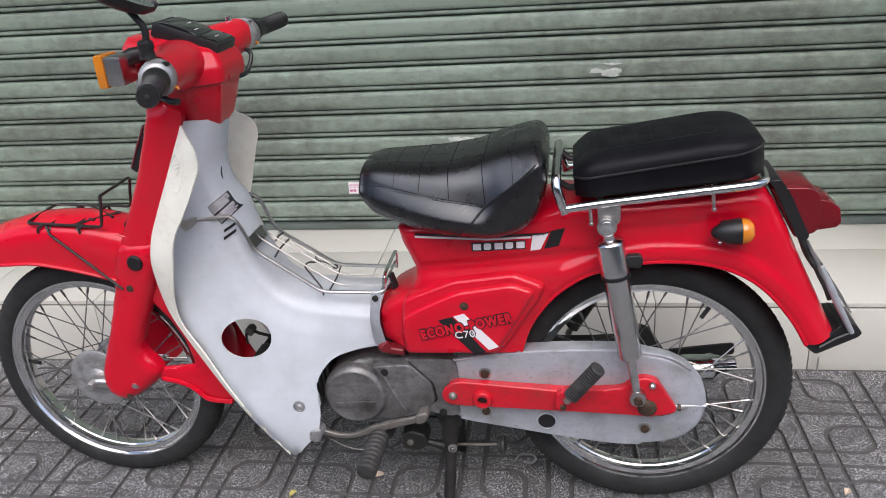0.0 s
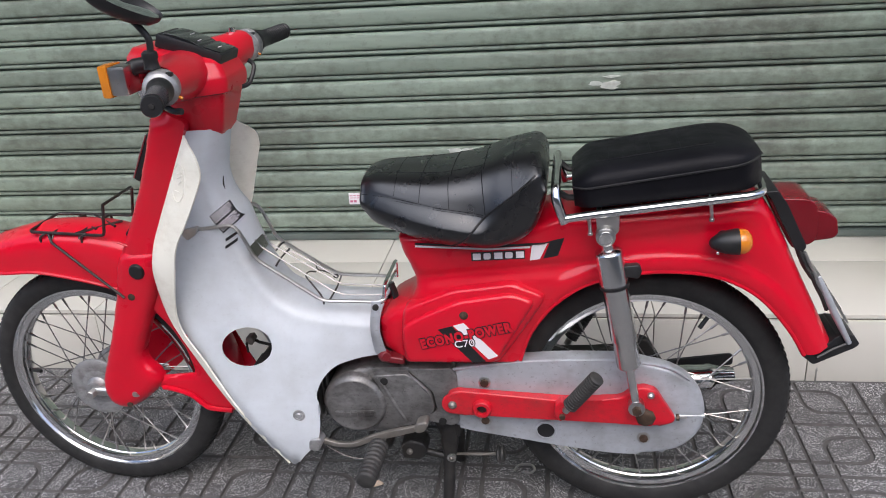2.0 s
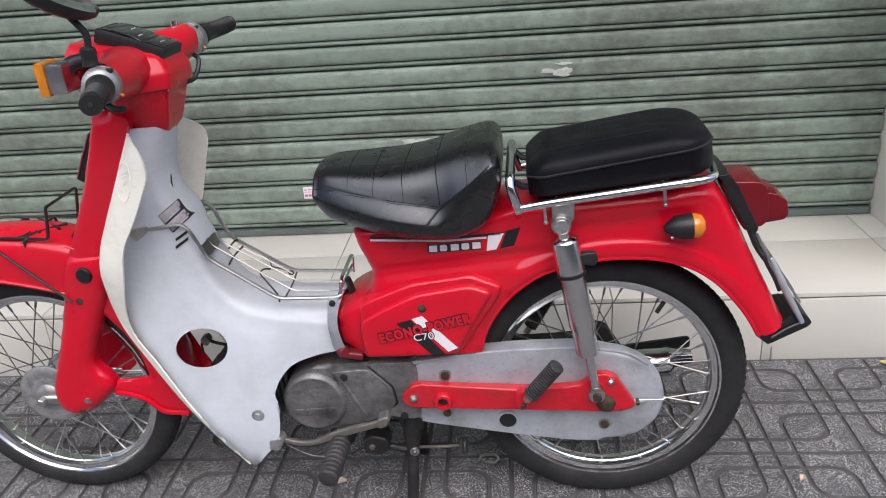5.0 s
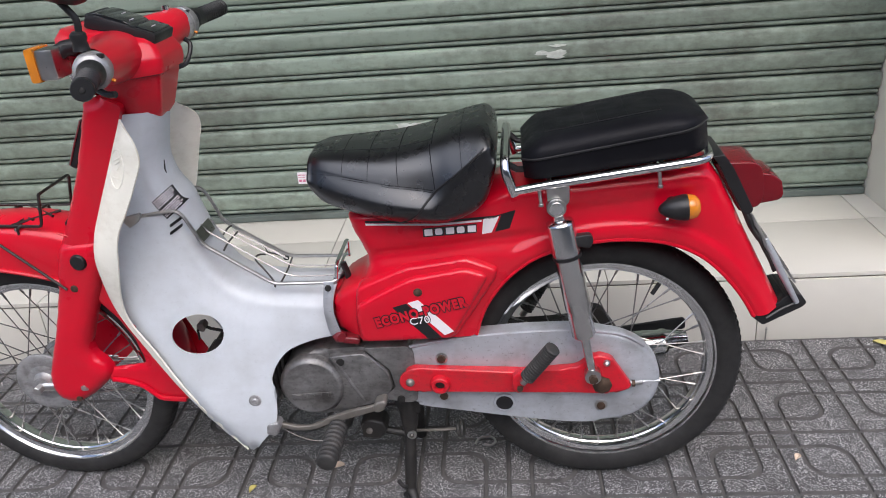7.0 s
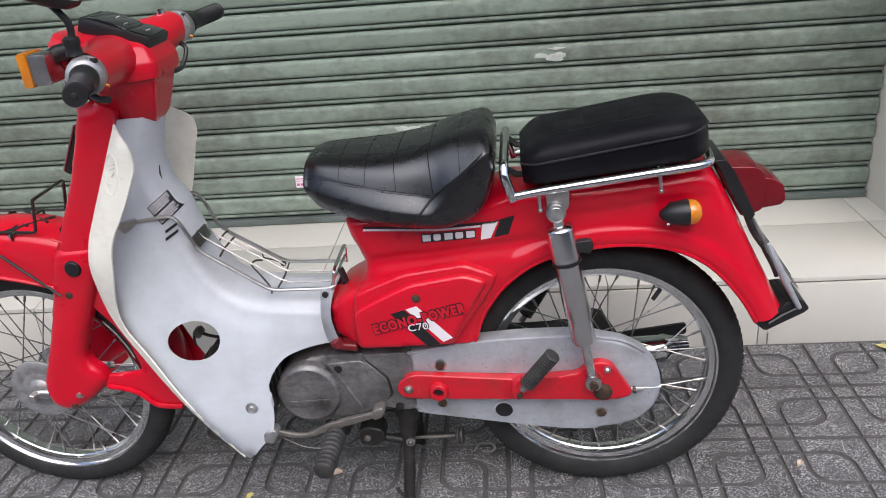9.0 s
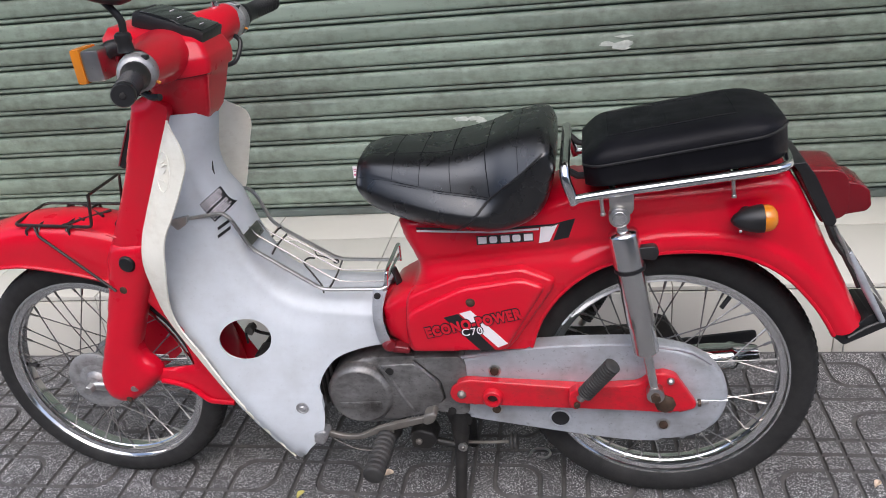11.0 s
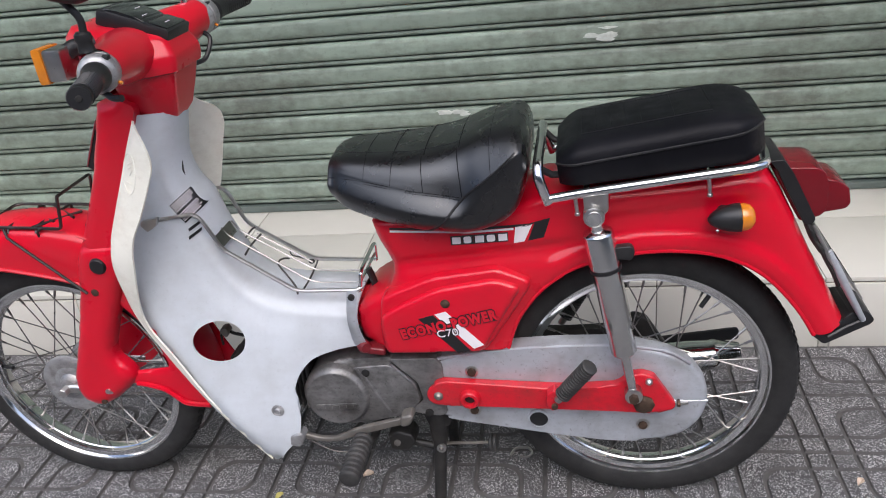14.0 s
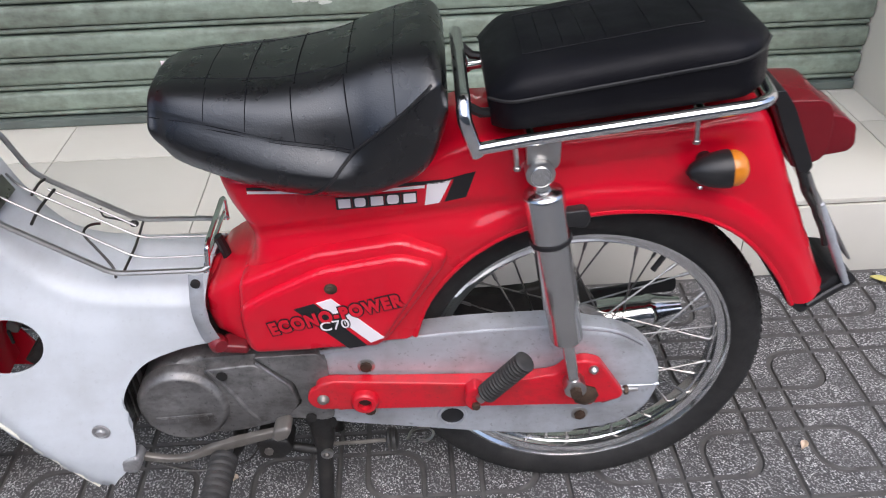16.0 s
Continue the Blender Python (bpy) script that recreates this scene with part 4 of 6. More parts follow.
for x, z, r, mt in ((-0.380, 0.300, 0.0090, TARNISHED), (-0.006, 0.287, 0.019, RUST), (0.002, 0.337, 0.007, STEEL)):
    part("nut", lathe([(0, r), (0.004, r), (0.007, r * 0.75), (0.010, r * 0.4)], (x, -0.107, z), (0, -1, 0), 8 if r > 0.015 else 12), mt, arm)
part("pivot_boss", lathe([(0, 0.022), (0.006, 0.022), (0.008, 0.019)], (-0.380, -0.101, 0.300), (0, -1, 0), 24), RED_WORN, arm)
part("peg_boss", lathe([(0, 0.020), (0.012, 0.0195), (0.016, 0.016), (0.016, 0.0105), (0.004, 0.0095)], (-0.321, -0.103, 0.295), (0, -1, 0), 24), RED_WORN, arm)
part("peg_hole", lathe([(0, 0.0105), (0.0008, 0.008)], (-0.321, -0.110, 0.295), (0, -1, 0), 20), FRAME_BLACK, arm)
part("chain_adjuster", cylinder((0.035, -0.098, 0.282), (0.072, -0.098, 0.283), 0.0032, 8), STEEL, arm)
part("adjuster_nut", cylinder((0.052, -0.098, 0.2825), (0.058, -0.098, 0.2827), 0.007, 6), RUST, arm)


def rubber_peg(name, a, c, r, label, ribs=11):
    """A ribbed rubber sleeve on a steel pin."""
    a, c = Vector(a), Vector(c)
    h = (c - a).length
    prof = [(0, r * 0.7)]
    for k in range(ribs):
        prof += [(h * (k + 0.08) / ribs, r * 0.86), (h * (k + 0.30) / ribs, r), (h * (k + 0.72) / ribs, r), (h * (k + 0.94) / ribs, r * 0.86)]
    prof += [(h, r * 0.8)]
    ob = part(name, lathe(prof, a, c - a, 18), WORN_RUBBER, bike, label)
    part("pin", cylinder(a - (c - a) * 0.18, a + (c - a) * 0.1, r * 0.5, 10), STEEL, ob)
    return ob


peg = rubber_peg("passenger_peg", (-0.150, -0.132, 0.322), (-0.100, -0.150, 0.398), 0.0150, "folded ribbed greyed rubber passenger peg", 15)
part("peg_fork", prism(rounded([(-0.178, 0.318), (-0.165, 0.330), (-0.150, 0.318), (-0.158, 0.290), (-0.168, 0.282), (-0.180, 0.296)], 0.004), -0.128, -0.106, 0.003), RED_WORN, peg)
part("peg_bolt", cylinder((-0.164, -0.134, 0.296), (-0.164, -0.104, 0.296), 0.006, 8), RUST, peg)
rubber_peg("passenger_peg", (-0.150, 0.132, 0.322), (-0.100, 0.150, 0.398), 0.0150, "folded ribbed greyed rubber passenger peg", 15)

# engine
ENG = [(-0.652, 0.270), (-0.645, 0.320), (-0.615, 0.347), (-0.563, 0.362), (-0.493, 0.367), (-0.392, 0.369), (-0.376, 0.357), (-0.382, 0.240), (-0.405, 0.232), (-0.455, 0.238), (-0.520, 0.216), (-0.580, 0.200), (-0.630, 0.218)]
engine = part("engine", prism(rounded(ENG, 0.02), -0.082, 0.080, 0.010, 3), ALLOY, bike, "oil-stained grey cast alloy engine")
part("flywheel_cover", lathe([(0, 0.067), (0.013, 0.0665), (0.016, 0.065), (0.0225, 0.0605), (0.0240, 0.0585), (0.0243, 0.0560), (0.0236, 0.0545), (0.0238, 0.030), (0.024, 0.0)], (-0.583, -0.082, 0.287), (0, -1, 0), 48), ALLOY, engine)
part("cover_rib", prism(rounded([(-0.625, 0.259), (-0.543, 0.264), (-0.543, 0.278), (-0.625, 0.273)], 0.002), -0.1072, -0.10, 0.0006), ALLOY, engine)
for k in range(5):
    part("cast_mark", prism([(-0.617 + 0.0145 * k, 0.2630 + 0.0008 * k), (-0.6075 + 0.0145 * k, 0.2635 + 0.0008 * k), (-0.6075 + 0.0145 * k, 0.2715 + 0.0008 * k), (-0.617 + 0.0145 * k, 0.2710 + 0.0008 * k)], -0.1082, -0.104), ALLOY, engine)
GEAR = [(-0.545, 0.354), (-0.470, 0.361), (-0.425, 0.318), (-0.418, 0.278), (-0.450, 0.245), (-0.510, 0.232), (-0.545, 0.228), (-0.532, 0.25), (-0.520, 0.29), (-0.530, 0.33)]
part("gear_cover", prism(rounded(GEAR, 0.010), -0.098, -0.07, 0.006, 3), ALLOY, engine)
part("sprocket_cover", prism(rounded([(-0.472, 0.370), (-0.382, 0.373), (-0.371, 0.355), (-0.371, 0.245), (-0.386, 0.240), (-0.448, 0.250), (-0.414, 0.278), (-0.421, 0.318)], 0.006), -0.093, -0.06, 0.005, 3), ALLOY, engine)
part("cast_rib", tube([(-0.535, -0.097, 0.352), (-0.522, -0.0985, 0.335), (-0.498, -0.0985, 0.285), (-0.480, -0.097, 0.250)], 0.0035, 8), ALLOY, engine)
part("cast_rib", tube([(-0.470, -0.094, 0.362), (-0.448, -0.097, 0.340), (-0.428, -0.097, 0.318), (-0.421, -0.094, 0.280)], 0.0030, 8), ALLOY, engine)
for x, z in ((-0.518, 0.343), (-0.404, 0.252)):
    part("screw", lathe([(0, 0.008), (0.004, 0.008), (0.005, 0.003)], (x, -0.0965, z), (0, -1, 0), 12), FRAME_BLACK, engine)
part("cylinder_head", prism(rounded([(-0.80, 0.26), (-0.79, 0.33), (-0.645, 0.335), (-0.64, 0.25)], 0.01), -0.06, 0.06, 0.006), FRAME_BLACK, engine)
for k in range(6):
    part("cooling_fin", box(-0.70 + 0.010 * k, -0.697 + 0.010 * k, -0.07, 0.07, 0.235, 0.345, 0.001), ALLOY, engine)
part("vent_nipple", lathe([(0, 0.006), (0.004, 0.006), (0.006, 0.003)], (-0.483, -0.070, 0.364), (0, -0.3, 1), 12), STEEL, engine)
tap = part("fuel_tap", prism(rounded([(-0.833, 0.382), (-0.830, 0.396), (-0.817, 0.399), (-0.812, 0.388), (-0.818, 0.378)], 0.003), -0.030, -0.008, 0.002), TARNISHED, engine, "small grey fuel tap")
part("tap_lever", box(-0.8305, -0.8265, -0.034, -0.030, 0.362, 0.386, 0.001), FRAME_BLACK, tap)
part("tap_outlet", tube([(-0.818, -0.02, 0.388), (-0.805, -0.018, 0.380), (-0.780, -0.015, 0.372)], 0.0034, 8), FRAME_BLACK, tap)
part("float_bowl", prism(rounded([(-0.819, 0.336), (-0.805, 0.341), (-0.797, 0.358), (-0.786, 0.370), (-0.765, 0.366), (-0.765, 0.318), (-0.796, 0.318), (-0.808, 0.327)], 0.004), -0.040, 0.010, 0.003), FRAME_BLACK, engine)
part("carburettor", prism(rounded([(-0.79, 0.40), (-0.75, 0.46), (-0.71, 0.45), (-0.71, 0.40), (-0.74, 0.37)], 0.01), 0.01, 0.06, 0.006), FRAME_BLACK, engine)
part("fuel_pipe", tube(spline([(-0.78, 0.02, 0.46), (-0.76, 0.015, 0.41), (-0.735, 0.03, 0.385), (-0.70, 0.03, 0.40)], 6), 0.004, 8), BLACK, engine)
part("exhaust_pipe", tube(spline([(-0.76, 0.05, 0.26), (-0.77, 0.08, 0.20), (-0.68, 0.115, 0.165), (-0.45, 0.125, 0.165), (-0.25, 0.13, 0.20)], 8), 0.0125, 12), DARK_WIRE, engine)
muffler = part("muffler", lathe([(0, 0.013), (0.03, 0.030), (0.05, 0.034), (0.36, 0.034), (0.40, 0.031), (0.405, 0.033), (0.412, 0.033), (0.418, 0.030), (0.46, 0.020), (0.462, 0.014), (0.44, 0.012)], (-0.254, 0.135, 0.176), (0.46, 0, 0.060), 28), CHROME, bike, "chromed silencer")
part("heat_shield", prism(rounded([(-0.20, 0.208), (0.17, 0.262), (0.205, 0.268), (0.207, 0.238), (0.10, 0.230), (-0.20, 0.188)], 0.01), 0.176, 0.182, 0.002), BLACK, muffler)

# gear pedal, rider's pegs, stand
pedal = part("gear_pedal", prism(rounded([(-0.655, 0.206), (-0.655, 0.218), (-0.621, 0.208), (-0.592, 0.2085), (-0.571, 0.217), (-0.553, 0.228), (-0.510, 0.242), (-0.448, 0.259), (-0.446, 0.246), (-0.508, 0.228), (-0.550, 0.215), (-0.576, 0.203), (-0.600, 0.1985), (-0.625, 0.1985)], 0.005, 3), -0.127, -0.117, 0.0022), TARNISHED, bike, "dull bare steel heel-and-toe gear pedal")
part("toe_pad", prism(rounded([(-0.683, 0.199), (-0.678, 0.224), (-0.654, 0.229), (-0.648, 0.217), (-0.660, 0.194)], 0.008), -0.142, -0.112, 0.005), ALLOY_LIGHT, pedal)
part("heel_pad", prism(rounded([(-0.456, 0.256), (-0.450, 0.273), (-0.431, 0.279), (-0.425, 0.272), (-0.433, 0.255), (-0.448, 0.249)], 0.006), -0.142, -0.112, 0.005), TARNISHED, pedal)
part("guard_wire", tube(spline([(-0.668, -0.110, 0.200), (-0.60, -0.112, 0.163), (-0.52, -0.105, 0.165), (-0.49, -0.095, 0.19)], 6), 0.0016, 6), DARK_WIRE, pedal)
rubber_peg("rider_peg", (-0.532, -0.130, 0.212), (-0.536, -0.238, 0.206), 0.0200, "ribbed greyed rubber rider's peg", 9)
rubber_peg("rider_peg", (-0.532, 0.130, 0.212), (-0.536, 0.238, 0.206), 0.0200, "ribbed greyed rubber rider's peg", 9)
part("peg_bar", tube([(-0.532, -0.135, 0.205), (-0.525, -0.09, 0.188), (-0.525, 0.09, 0.188), (-0.532, 0.135, 0.205)], 0.011, 10), FRAME_BLACK, bike, "greasy black steel peg bar")
stand = part("stand", tube(bent([(-0.398, -0.055, 0.235), (-0.399, -0.065, 0.150), (-0.405, -0.100, 0.020), (-0.395, -0.118, 0.009)], 0.03), [0.020, 0.019, 0.017, 0.0135, 0.013, 0.0125, 0.0125, 0.012, 0.012, 0.012, 0.0115, 0.0095][:12], 10), FRAME_BLACK, bike, "black steel stand with foot tang")
part("stand_leg", tube([(-0.398, 0.055, 0.235), (-0.399, 0.065, 0.150), (-0.405, 0.100, 0.011)], 0.012, 10), FRAME_BLACK, stand)
part("stand_bridge", tube([(-0.398, -0.06, 0.165), (-0.398, 0.06, 0.165)], 0.011, 10), FRAME_BLACK, stand)
part("foot_tang", tube(spline([(-0.408, -0.100, 0.032), (-0.418, -0.112, 0.040), (-0.428, -0.105, 0.050)], 4), 0.0045, 8), FRAME_BLACK, stand)
part("foot_pad", tube([(-0.418, -0.098, 0.007), (-0.383, -0.124, 0.007)], 0.0075, 8), FRAME_BLACK, stand)
part("stand_spring", tube([(-0.460, -0.062, 0.152), (-0.408, -0.066, 0.143)], 0.0080, 10), FRAME_BLACK, stand)
part("spring_pivot", lathe([(0, 0.0095), (0.006, 0.0095), (0.007, 0.008), (0.007, 0.0055), (0.003, 0.005)], (-0.394, -0.076, 0.149), (0, -1, 0), 20), STEEL, stand)
part("spring_pin", lathe([(0, 0.0042), (0.006, 0.0042), (0.008, 0.002)], (-0.394, -0.077, 0.149), (0, -1, 0), 10), TARNISHED, stand)
part("pivot_block", prism(rounded([(-0.502, 0.176), (-0.480, 0.186), (-0.452, 0.178), (-0.445, 0.158), (-0.463, 0.137), (-0.499, 0.140)], 0.006), -0.078, -0.030, 0.005), FRAME_BLACK, stand)
part("block_bolt", lathe([(0, 0.007), (0.005, 0.007), (0.007, 0.004)], (-0.483, -0.077, 0.160), (0, -1, 0), 8), TARNISHED, stand)
part("lower_mount", prism(rounded([(-0.43, 0.24), (-0.36, 0.24), (-0.375, 0.195), (-0.415, 0.195)], 0.006), -0.07, 0.07, 0.005), FRAME_BLACK, stand)
lever = part("brake_pedal", tube([(-0.40, -0.05, 0.137), (-0.34, -0.05, 0.139), (-0.300, -0.05, 0.142)], 0.0032, 8), TARNISHED, bike, "thin dull steel lever with a rubber pad")
part("rubber_pad", lathe([(0, 0.008), (0.003, 0.018), (0.007, 0.0185), (0.0085, 0.016), (0.012, 0.0185), (0.016, 0.018), (0.019, 0.010)], (-0.303, -0.05, 0.142), (1, 0, 0.06), 20), WORN_RUBBER, lever)

# leg shield
WING = [[(-0.847, -0.103, 0.857), (-0.844, -0.108, 0.857), (-0.841, -0.113, 0.855), (-0.838, -0.118, 0.854)],
        [(-0.868, -0.098, 0.815), (-0.853, -0.127, 0.822), (-0.827, -0.151, 0.829), (-0.803, -0.161, 0.834)],
        [(-0.886, -0.098, 0.778), (-0.866, -0.134, 0.787), (-0.829, -0.160, 0.796), (-0.795, -0.169, 0.799)],
        [(-0.910, -0.098, 0.730), (-0.885, -0.136, 0.744), (-0.842, -0.161, 0.758), (-0.810, -0.170, 0.763)],
        [(-0.930, -0.098, 0.689), (-0.909, -0.136, 0.696), (-0.873, -0.160, 0.704), (-0.839, -0.169, 0.710)],
        [(-0.955, -0.099, 0.631), (-0.934, -0.134, 0.641), (-0.899, -0.155, 0.653), (-0.869, -0.167, 0.661)],
        [(-0.963, -0.104, 0.569), (-0.944, -0.133, 0.583), (-0.913, -0.150, 0.595), (-0.886, -0.161, 0.605)]]
EDGE = [((-0.936, -0.118, 0.485), (-0.878, -0.146, 0.480)), ((-0.894, -0.120, 0.395), (-0.840, -0.142, 0.390)), ((-0.841, -0.120, 0.295), (-0.802, -0.140, 0.290)),
        ((-0.785, -0.120, 0.212), (-0.755, -0.136, 0.208)), ((-0.735, -0.120, 0.152), (-0.724, -0.130, 0.148))]
# the yellowed edge runs on down the rim of the panel
for p, q in EDGE:
    p, q = Vector(p), Vector(q)
    WING.append([tuple(p.lerp(q, f) + Vector((-0.0026, -0.0028, 0))) for f in (0.0, 0.14, 0.27, 0.38)])

# the shield is one moulding: from the spine over the column it falls to both sides and flares into the leg panels
RIBS = [((-0.803, 0.851), (-0.890, 0.856)), ((-0.806, 0.836), (-0.893, 0.836)), ((-0.815, 0.800), (-0.900, 0.790)), ((-0.824, 0.755), (-0.905, 0.730)), ((-0.816, 0.714), (-0.925, 0.670)), ((-0.795, 0.680), (-0.938, 0.610)),
        ((-0.783, 0.635), (-0.951, 0.545)), ((-0.768, 0.590), (-0.936, 0.485)), ((-0.750, 0.552), (-0.894, 0.395)), ((-0.732, 0.526), (-0.841, 0.295)), ((-0.720, 0.514), (-0.785, 0.212)), ((-0.709, 0.507), (-0.735, 0.152)),
        ((-0.701, 0.503), (-0.716, 0.150)), ((-0.692, 0.499), (-0.692, 0.183)), ((-0.683, 0.496), (-0.661, 0.218)), ((-0.674, 0.494), (-0.652, 0.262)), ((-0.643, 0.489), (-0.655, 0.322)), ((-0.608, 0.486), (-0.624, 0.370)), ((-0.568, 0.484), (-0.574, 0.391)), ((-0.522, 0.482), (-0.519, 0.402))]
SPINE = spline([(a[0], 0, a[1]) for a, b in RIBS], 6)
RIM = spline([(b[0], 0, b[1]) for a, b in RIBS], 6)
FRONT = spline([(b[0], 0, b[1]) for a, b in RIBS[6:13]], 4)


def half_width(x, z):
    """How far the shield's flank stands out at this place along and height."""
    p = Vector((x, 0, z))
    d, w = 9.0, 0.05
    for k, (a, b) in enumerate(zip(SPINE, SPINE[1:])):
        ab = b - a
        f = min(1.0, max(0.0, (p - a).dot(ab) / max(1e-9, ab.length_squared)))
        far = (p - a - ab * f).length
        if far < d:
            d, w = far, 0.050 + 0.034 * (k + f) / (len(SPINE) - 1)
    r = 0.028
    g = math.sqrt(1 - (1 - min(1.0, d / r)) ** 2)
    e = min((p - f).length for f in FRONT)
    out = 0.118 + 0.025 * (1 - (1 - min(1.0, e / 0.032)) ** 1.4)
    out -= 0.036 * ease((x + 0.70) / 0.18)
    fold = float(np.interp(x, [-0.908, -0.817, -0.726, -0.645, -0.58, -0.52], [0.581, 0.532, 0.484, 0.463, 0.455, 0.462]))
    return w * g + (out - w) * (0.13 * ease((fold + 0.10 - z) / 0.24) + 0.87 * min(1.0, d / 0.27)) * ease(d / 0.07)


def with_hole(bm, centre, rx, rz):
    """Cuts an oval opening across the flank and gives the rest back."""
    me = bpy.data.meshes.new("flank")
    finish(bm)
    bm.to_mesh(me)
    bm.free()
    a = new("flank", me)
    c = bmesh.new()
    bmesh.ops.create_cone(c, cap_ends=True, segments=40, radius1=1, radius2=1, depth=0.6)
    c.transform(Matrix.Translation(centre) @ Matrix.Diagonal((rx, 1, rz, 1)) @ Matrix.Rotation(radians(90), 4, "X"))
    mc = bpy.data.meshes.new("cutter")
    c.to_mesh(mc)
    c.free()
    cut = new("cutter", mc)
    mod = a.modifiers.new("hole", "BOOLEAN")
    mod.operation, mod.object, mod.solver = "DIFFERENCE", cut, "EXACT"
    out = bmesh.new()
    got = bpy.data.meshes.new_from_object(a.evaluated_get(bpy.context.evaluated_depsgraph_get()))
    out.from_mesh(got)
    for o in (a, cut):
        bpy.data.objects.remove(o)
    for d in (me, mc, got):
        bpy.data.meshes.remove(d)
    return out


rows = []
for a, b in zip(SPINE, RIM):
    half = []
    for k in range(33):
        p = a.lerp(b, (k / 32) ** 1.7)
        half.append((p.x, -half_width(p.x, p.z) if k else 0.0, p.z))
    rows.append(half[::-1] + [(x, -y, z) for x, y, z in half[1:]])
skin = loft(rows)
bmesh.ops.recalc_face_normals(skin, faces=skin.faces)
skin.normal_update()
skin.verts.ensure_lookup_table()
inward = 0.0035 if skin.verts[len(rows[0]) * 8 + 4].normal.y < 0 else -0.0035
left_shield = part("leg_shield", with_hole(shell(skin, inward), (-0.793, 0, 0.418), 0.0505, 0.0400), WHITE, bike, "white moulded plastic leg shield, scuffed and stained")
tunnel = left_shield
FAR = [(-0.855, 0.836), (-0.822, 0.800), (-0.816, 0.768), (-0.826, 0.733), (-0.838, 0.688), (-0.858, 0.625), (-0.890, 0.575)]
for s in (1, -1):
    wing = [list(r) for r in WING]
    if s < 0:
        for r, (x, z) in zip(wing, FAR):
            dx, dz = x - r[3][0], z - r[3][2]
            for k in range(4):
                r[k] = (r[k][0] + dx * k / 3, r[k][1], r[k][2] + dz * (0.6 + 0.4 * k / 3))
    bm = shell(loft(dense(wing, 6)), 0.0035)
    part("shield_wing", bm if s > 0 else mirrored(bm), CREAM, left_shield, "yellowed upper wing of the leg shield")
    part("shield_bolt", lathe([(0, 0.0125), (0.003, 0.0125), (0.004, 0.009), (0.003, 0.008), (0.004, 0.006), (0.006, 0.005)], (-0.694, (-half_width(-0.694, 0.277) + 0.001) * s, 0.277), (0, -s, 0), 24), ALLOY_LIGHT, left_shield)
# embossed round mark on the wing
c = Vector((-0.845, -0.156, 0.782))
ux, uz = Vector((0.75, -0.62, 0.14)).normalized(), Vector((0.08, 0.30, 0.95)).normalized()
mark_ring = [c + ux * 0.028 * math.cos(a) + uz * 0.034 * math.sin(a) for a in [2 * math.pi * k / 36 for k in range(36)]]
part("embossed_mark", tube(mark_ring, 0.0009, 6, closed=True), CREAM, left_shield)
for a0, a1, b0, b1 in ((-0.012, 0.014, 0.012, 0.020), (-0.006, 0.008, 0.014, 0.014), (0.002, -0.002, 0.014, 0.006), (-0.014, -0.014, 0.006, -0.016)):
    part("embossed_bar", tube([c + ux * a0 + uz * a1, c + ux * b0 + uz * b1], 0.0009, 6), CREAM, left_shield)

# centre tunnel
part("down_tube", tube([(-0.90, 0, 0.78), (-0.85, 0, 0.60), (-0.74, 0, 0.47), (-0.60, 0, 0.43), (-0.46, 0, 0.44)], 0.040, 14), RED_WORN, bike, "red frame tube behind the leg shield")


def on_tunnel(x, z, proud=0.0012):
    """A point just off the near flank of the moulding."""
    w, e = half_width(x, z), 0.0008
    n = Vector(((half_width(x - e, z) - half_width(x + e, z)) / (2 * e), -1, (half_width(x, z - e) - half_width(x, z + e)) / (2 * e))).normalized()
    return tuple(Vector((x, -w, z)) + n * proud)


label_q = [(-0.8440, 0.684), (-0.8150, 0.705), (-0.7930, 0.671), (-0.8210, 0.649)]


def on_label(u, v, proud=0.0):
    a, b, c_, d = [Vector((x, 0, z)) for x, z in label_q]
    p = a * (1 - u) * (1 - v) + b * u * (1 - v) + c_ * u * v + d * (1 - u) * v
    return on_tunnel(p.x, p.z, 0.0016 + proud)


lab = part("warning_label", loft([[on_label(0.1 * u, 0.1 * v) for u in range(11)] for v in range(11)]), DECAL_BLACK, tunnel, "black and white sticker with small print")
rnd = random.Random(8)
for r in range(11):
    u = 0.05
    while u < 0.9:
        du = min(rnd.uniform(0.10, 0.30), 0.95 - u)
        v0 = 0.05 + 0.083 * r
        if r != 5:
            part("print_bar", loft([[on_label(u + du * k / 4, v, 0.0006) for k in range(5)] for v in (v0, v0 + 0.044)]), DECAL_WHITE, lab)
        u += du + 0.03
for x0, z0, x1, z1 in ((-0.8185, 0.635, -0.7985, 0.6465), (-0.8205, 0.620, -0.7985, 0.633)):
    part("black_dash", loft([[tuple(Vector(on_tunnel(x0 + (x1 - x0) * k / 6, z0 + (z1 - z0) * k / 6 + h, 0.0018))) for k in range(7)] for h in (0.0030, -0.0030)]), DECAL_BLACK, tunnel)
part("key_slot", tube([(-0.8255, -0.014, 0.751), (-0.8262, -0.020, 0.736), (-0.8225, -0.022, 0.716)], [0.0015, 0.0035, 0.0012], 8), FRAME_BLACK, tunnel)
strap = []
for x0, x1, z in ((-0.528, -0.509, 0.521), (-0.530, -0.511, 0.50), (-0.532, -0.513, 0.48), (-0.533, -0.514, 0.46), (-0.532, -0.512, 0.44), (-0.531, -0.509, 0.42), (-0.529, -0.506, 0.405)):
    b = 0.010 * (abs(z - 0.463) / 0.058) ** 2
    strap.append([(x0, -0.1055 + b, z), ((x0 + x1) / 2, -0.1085 + b, z), (x1, -0.1045 + b, z)])
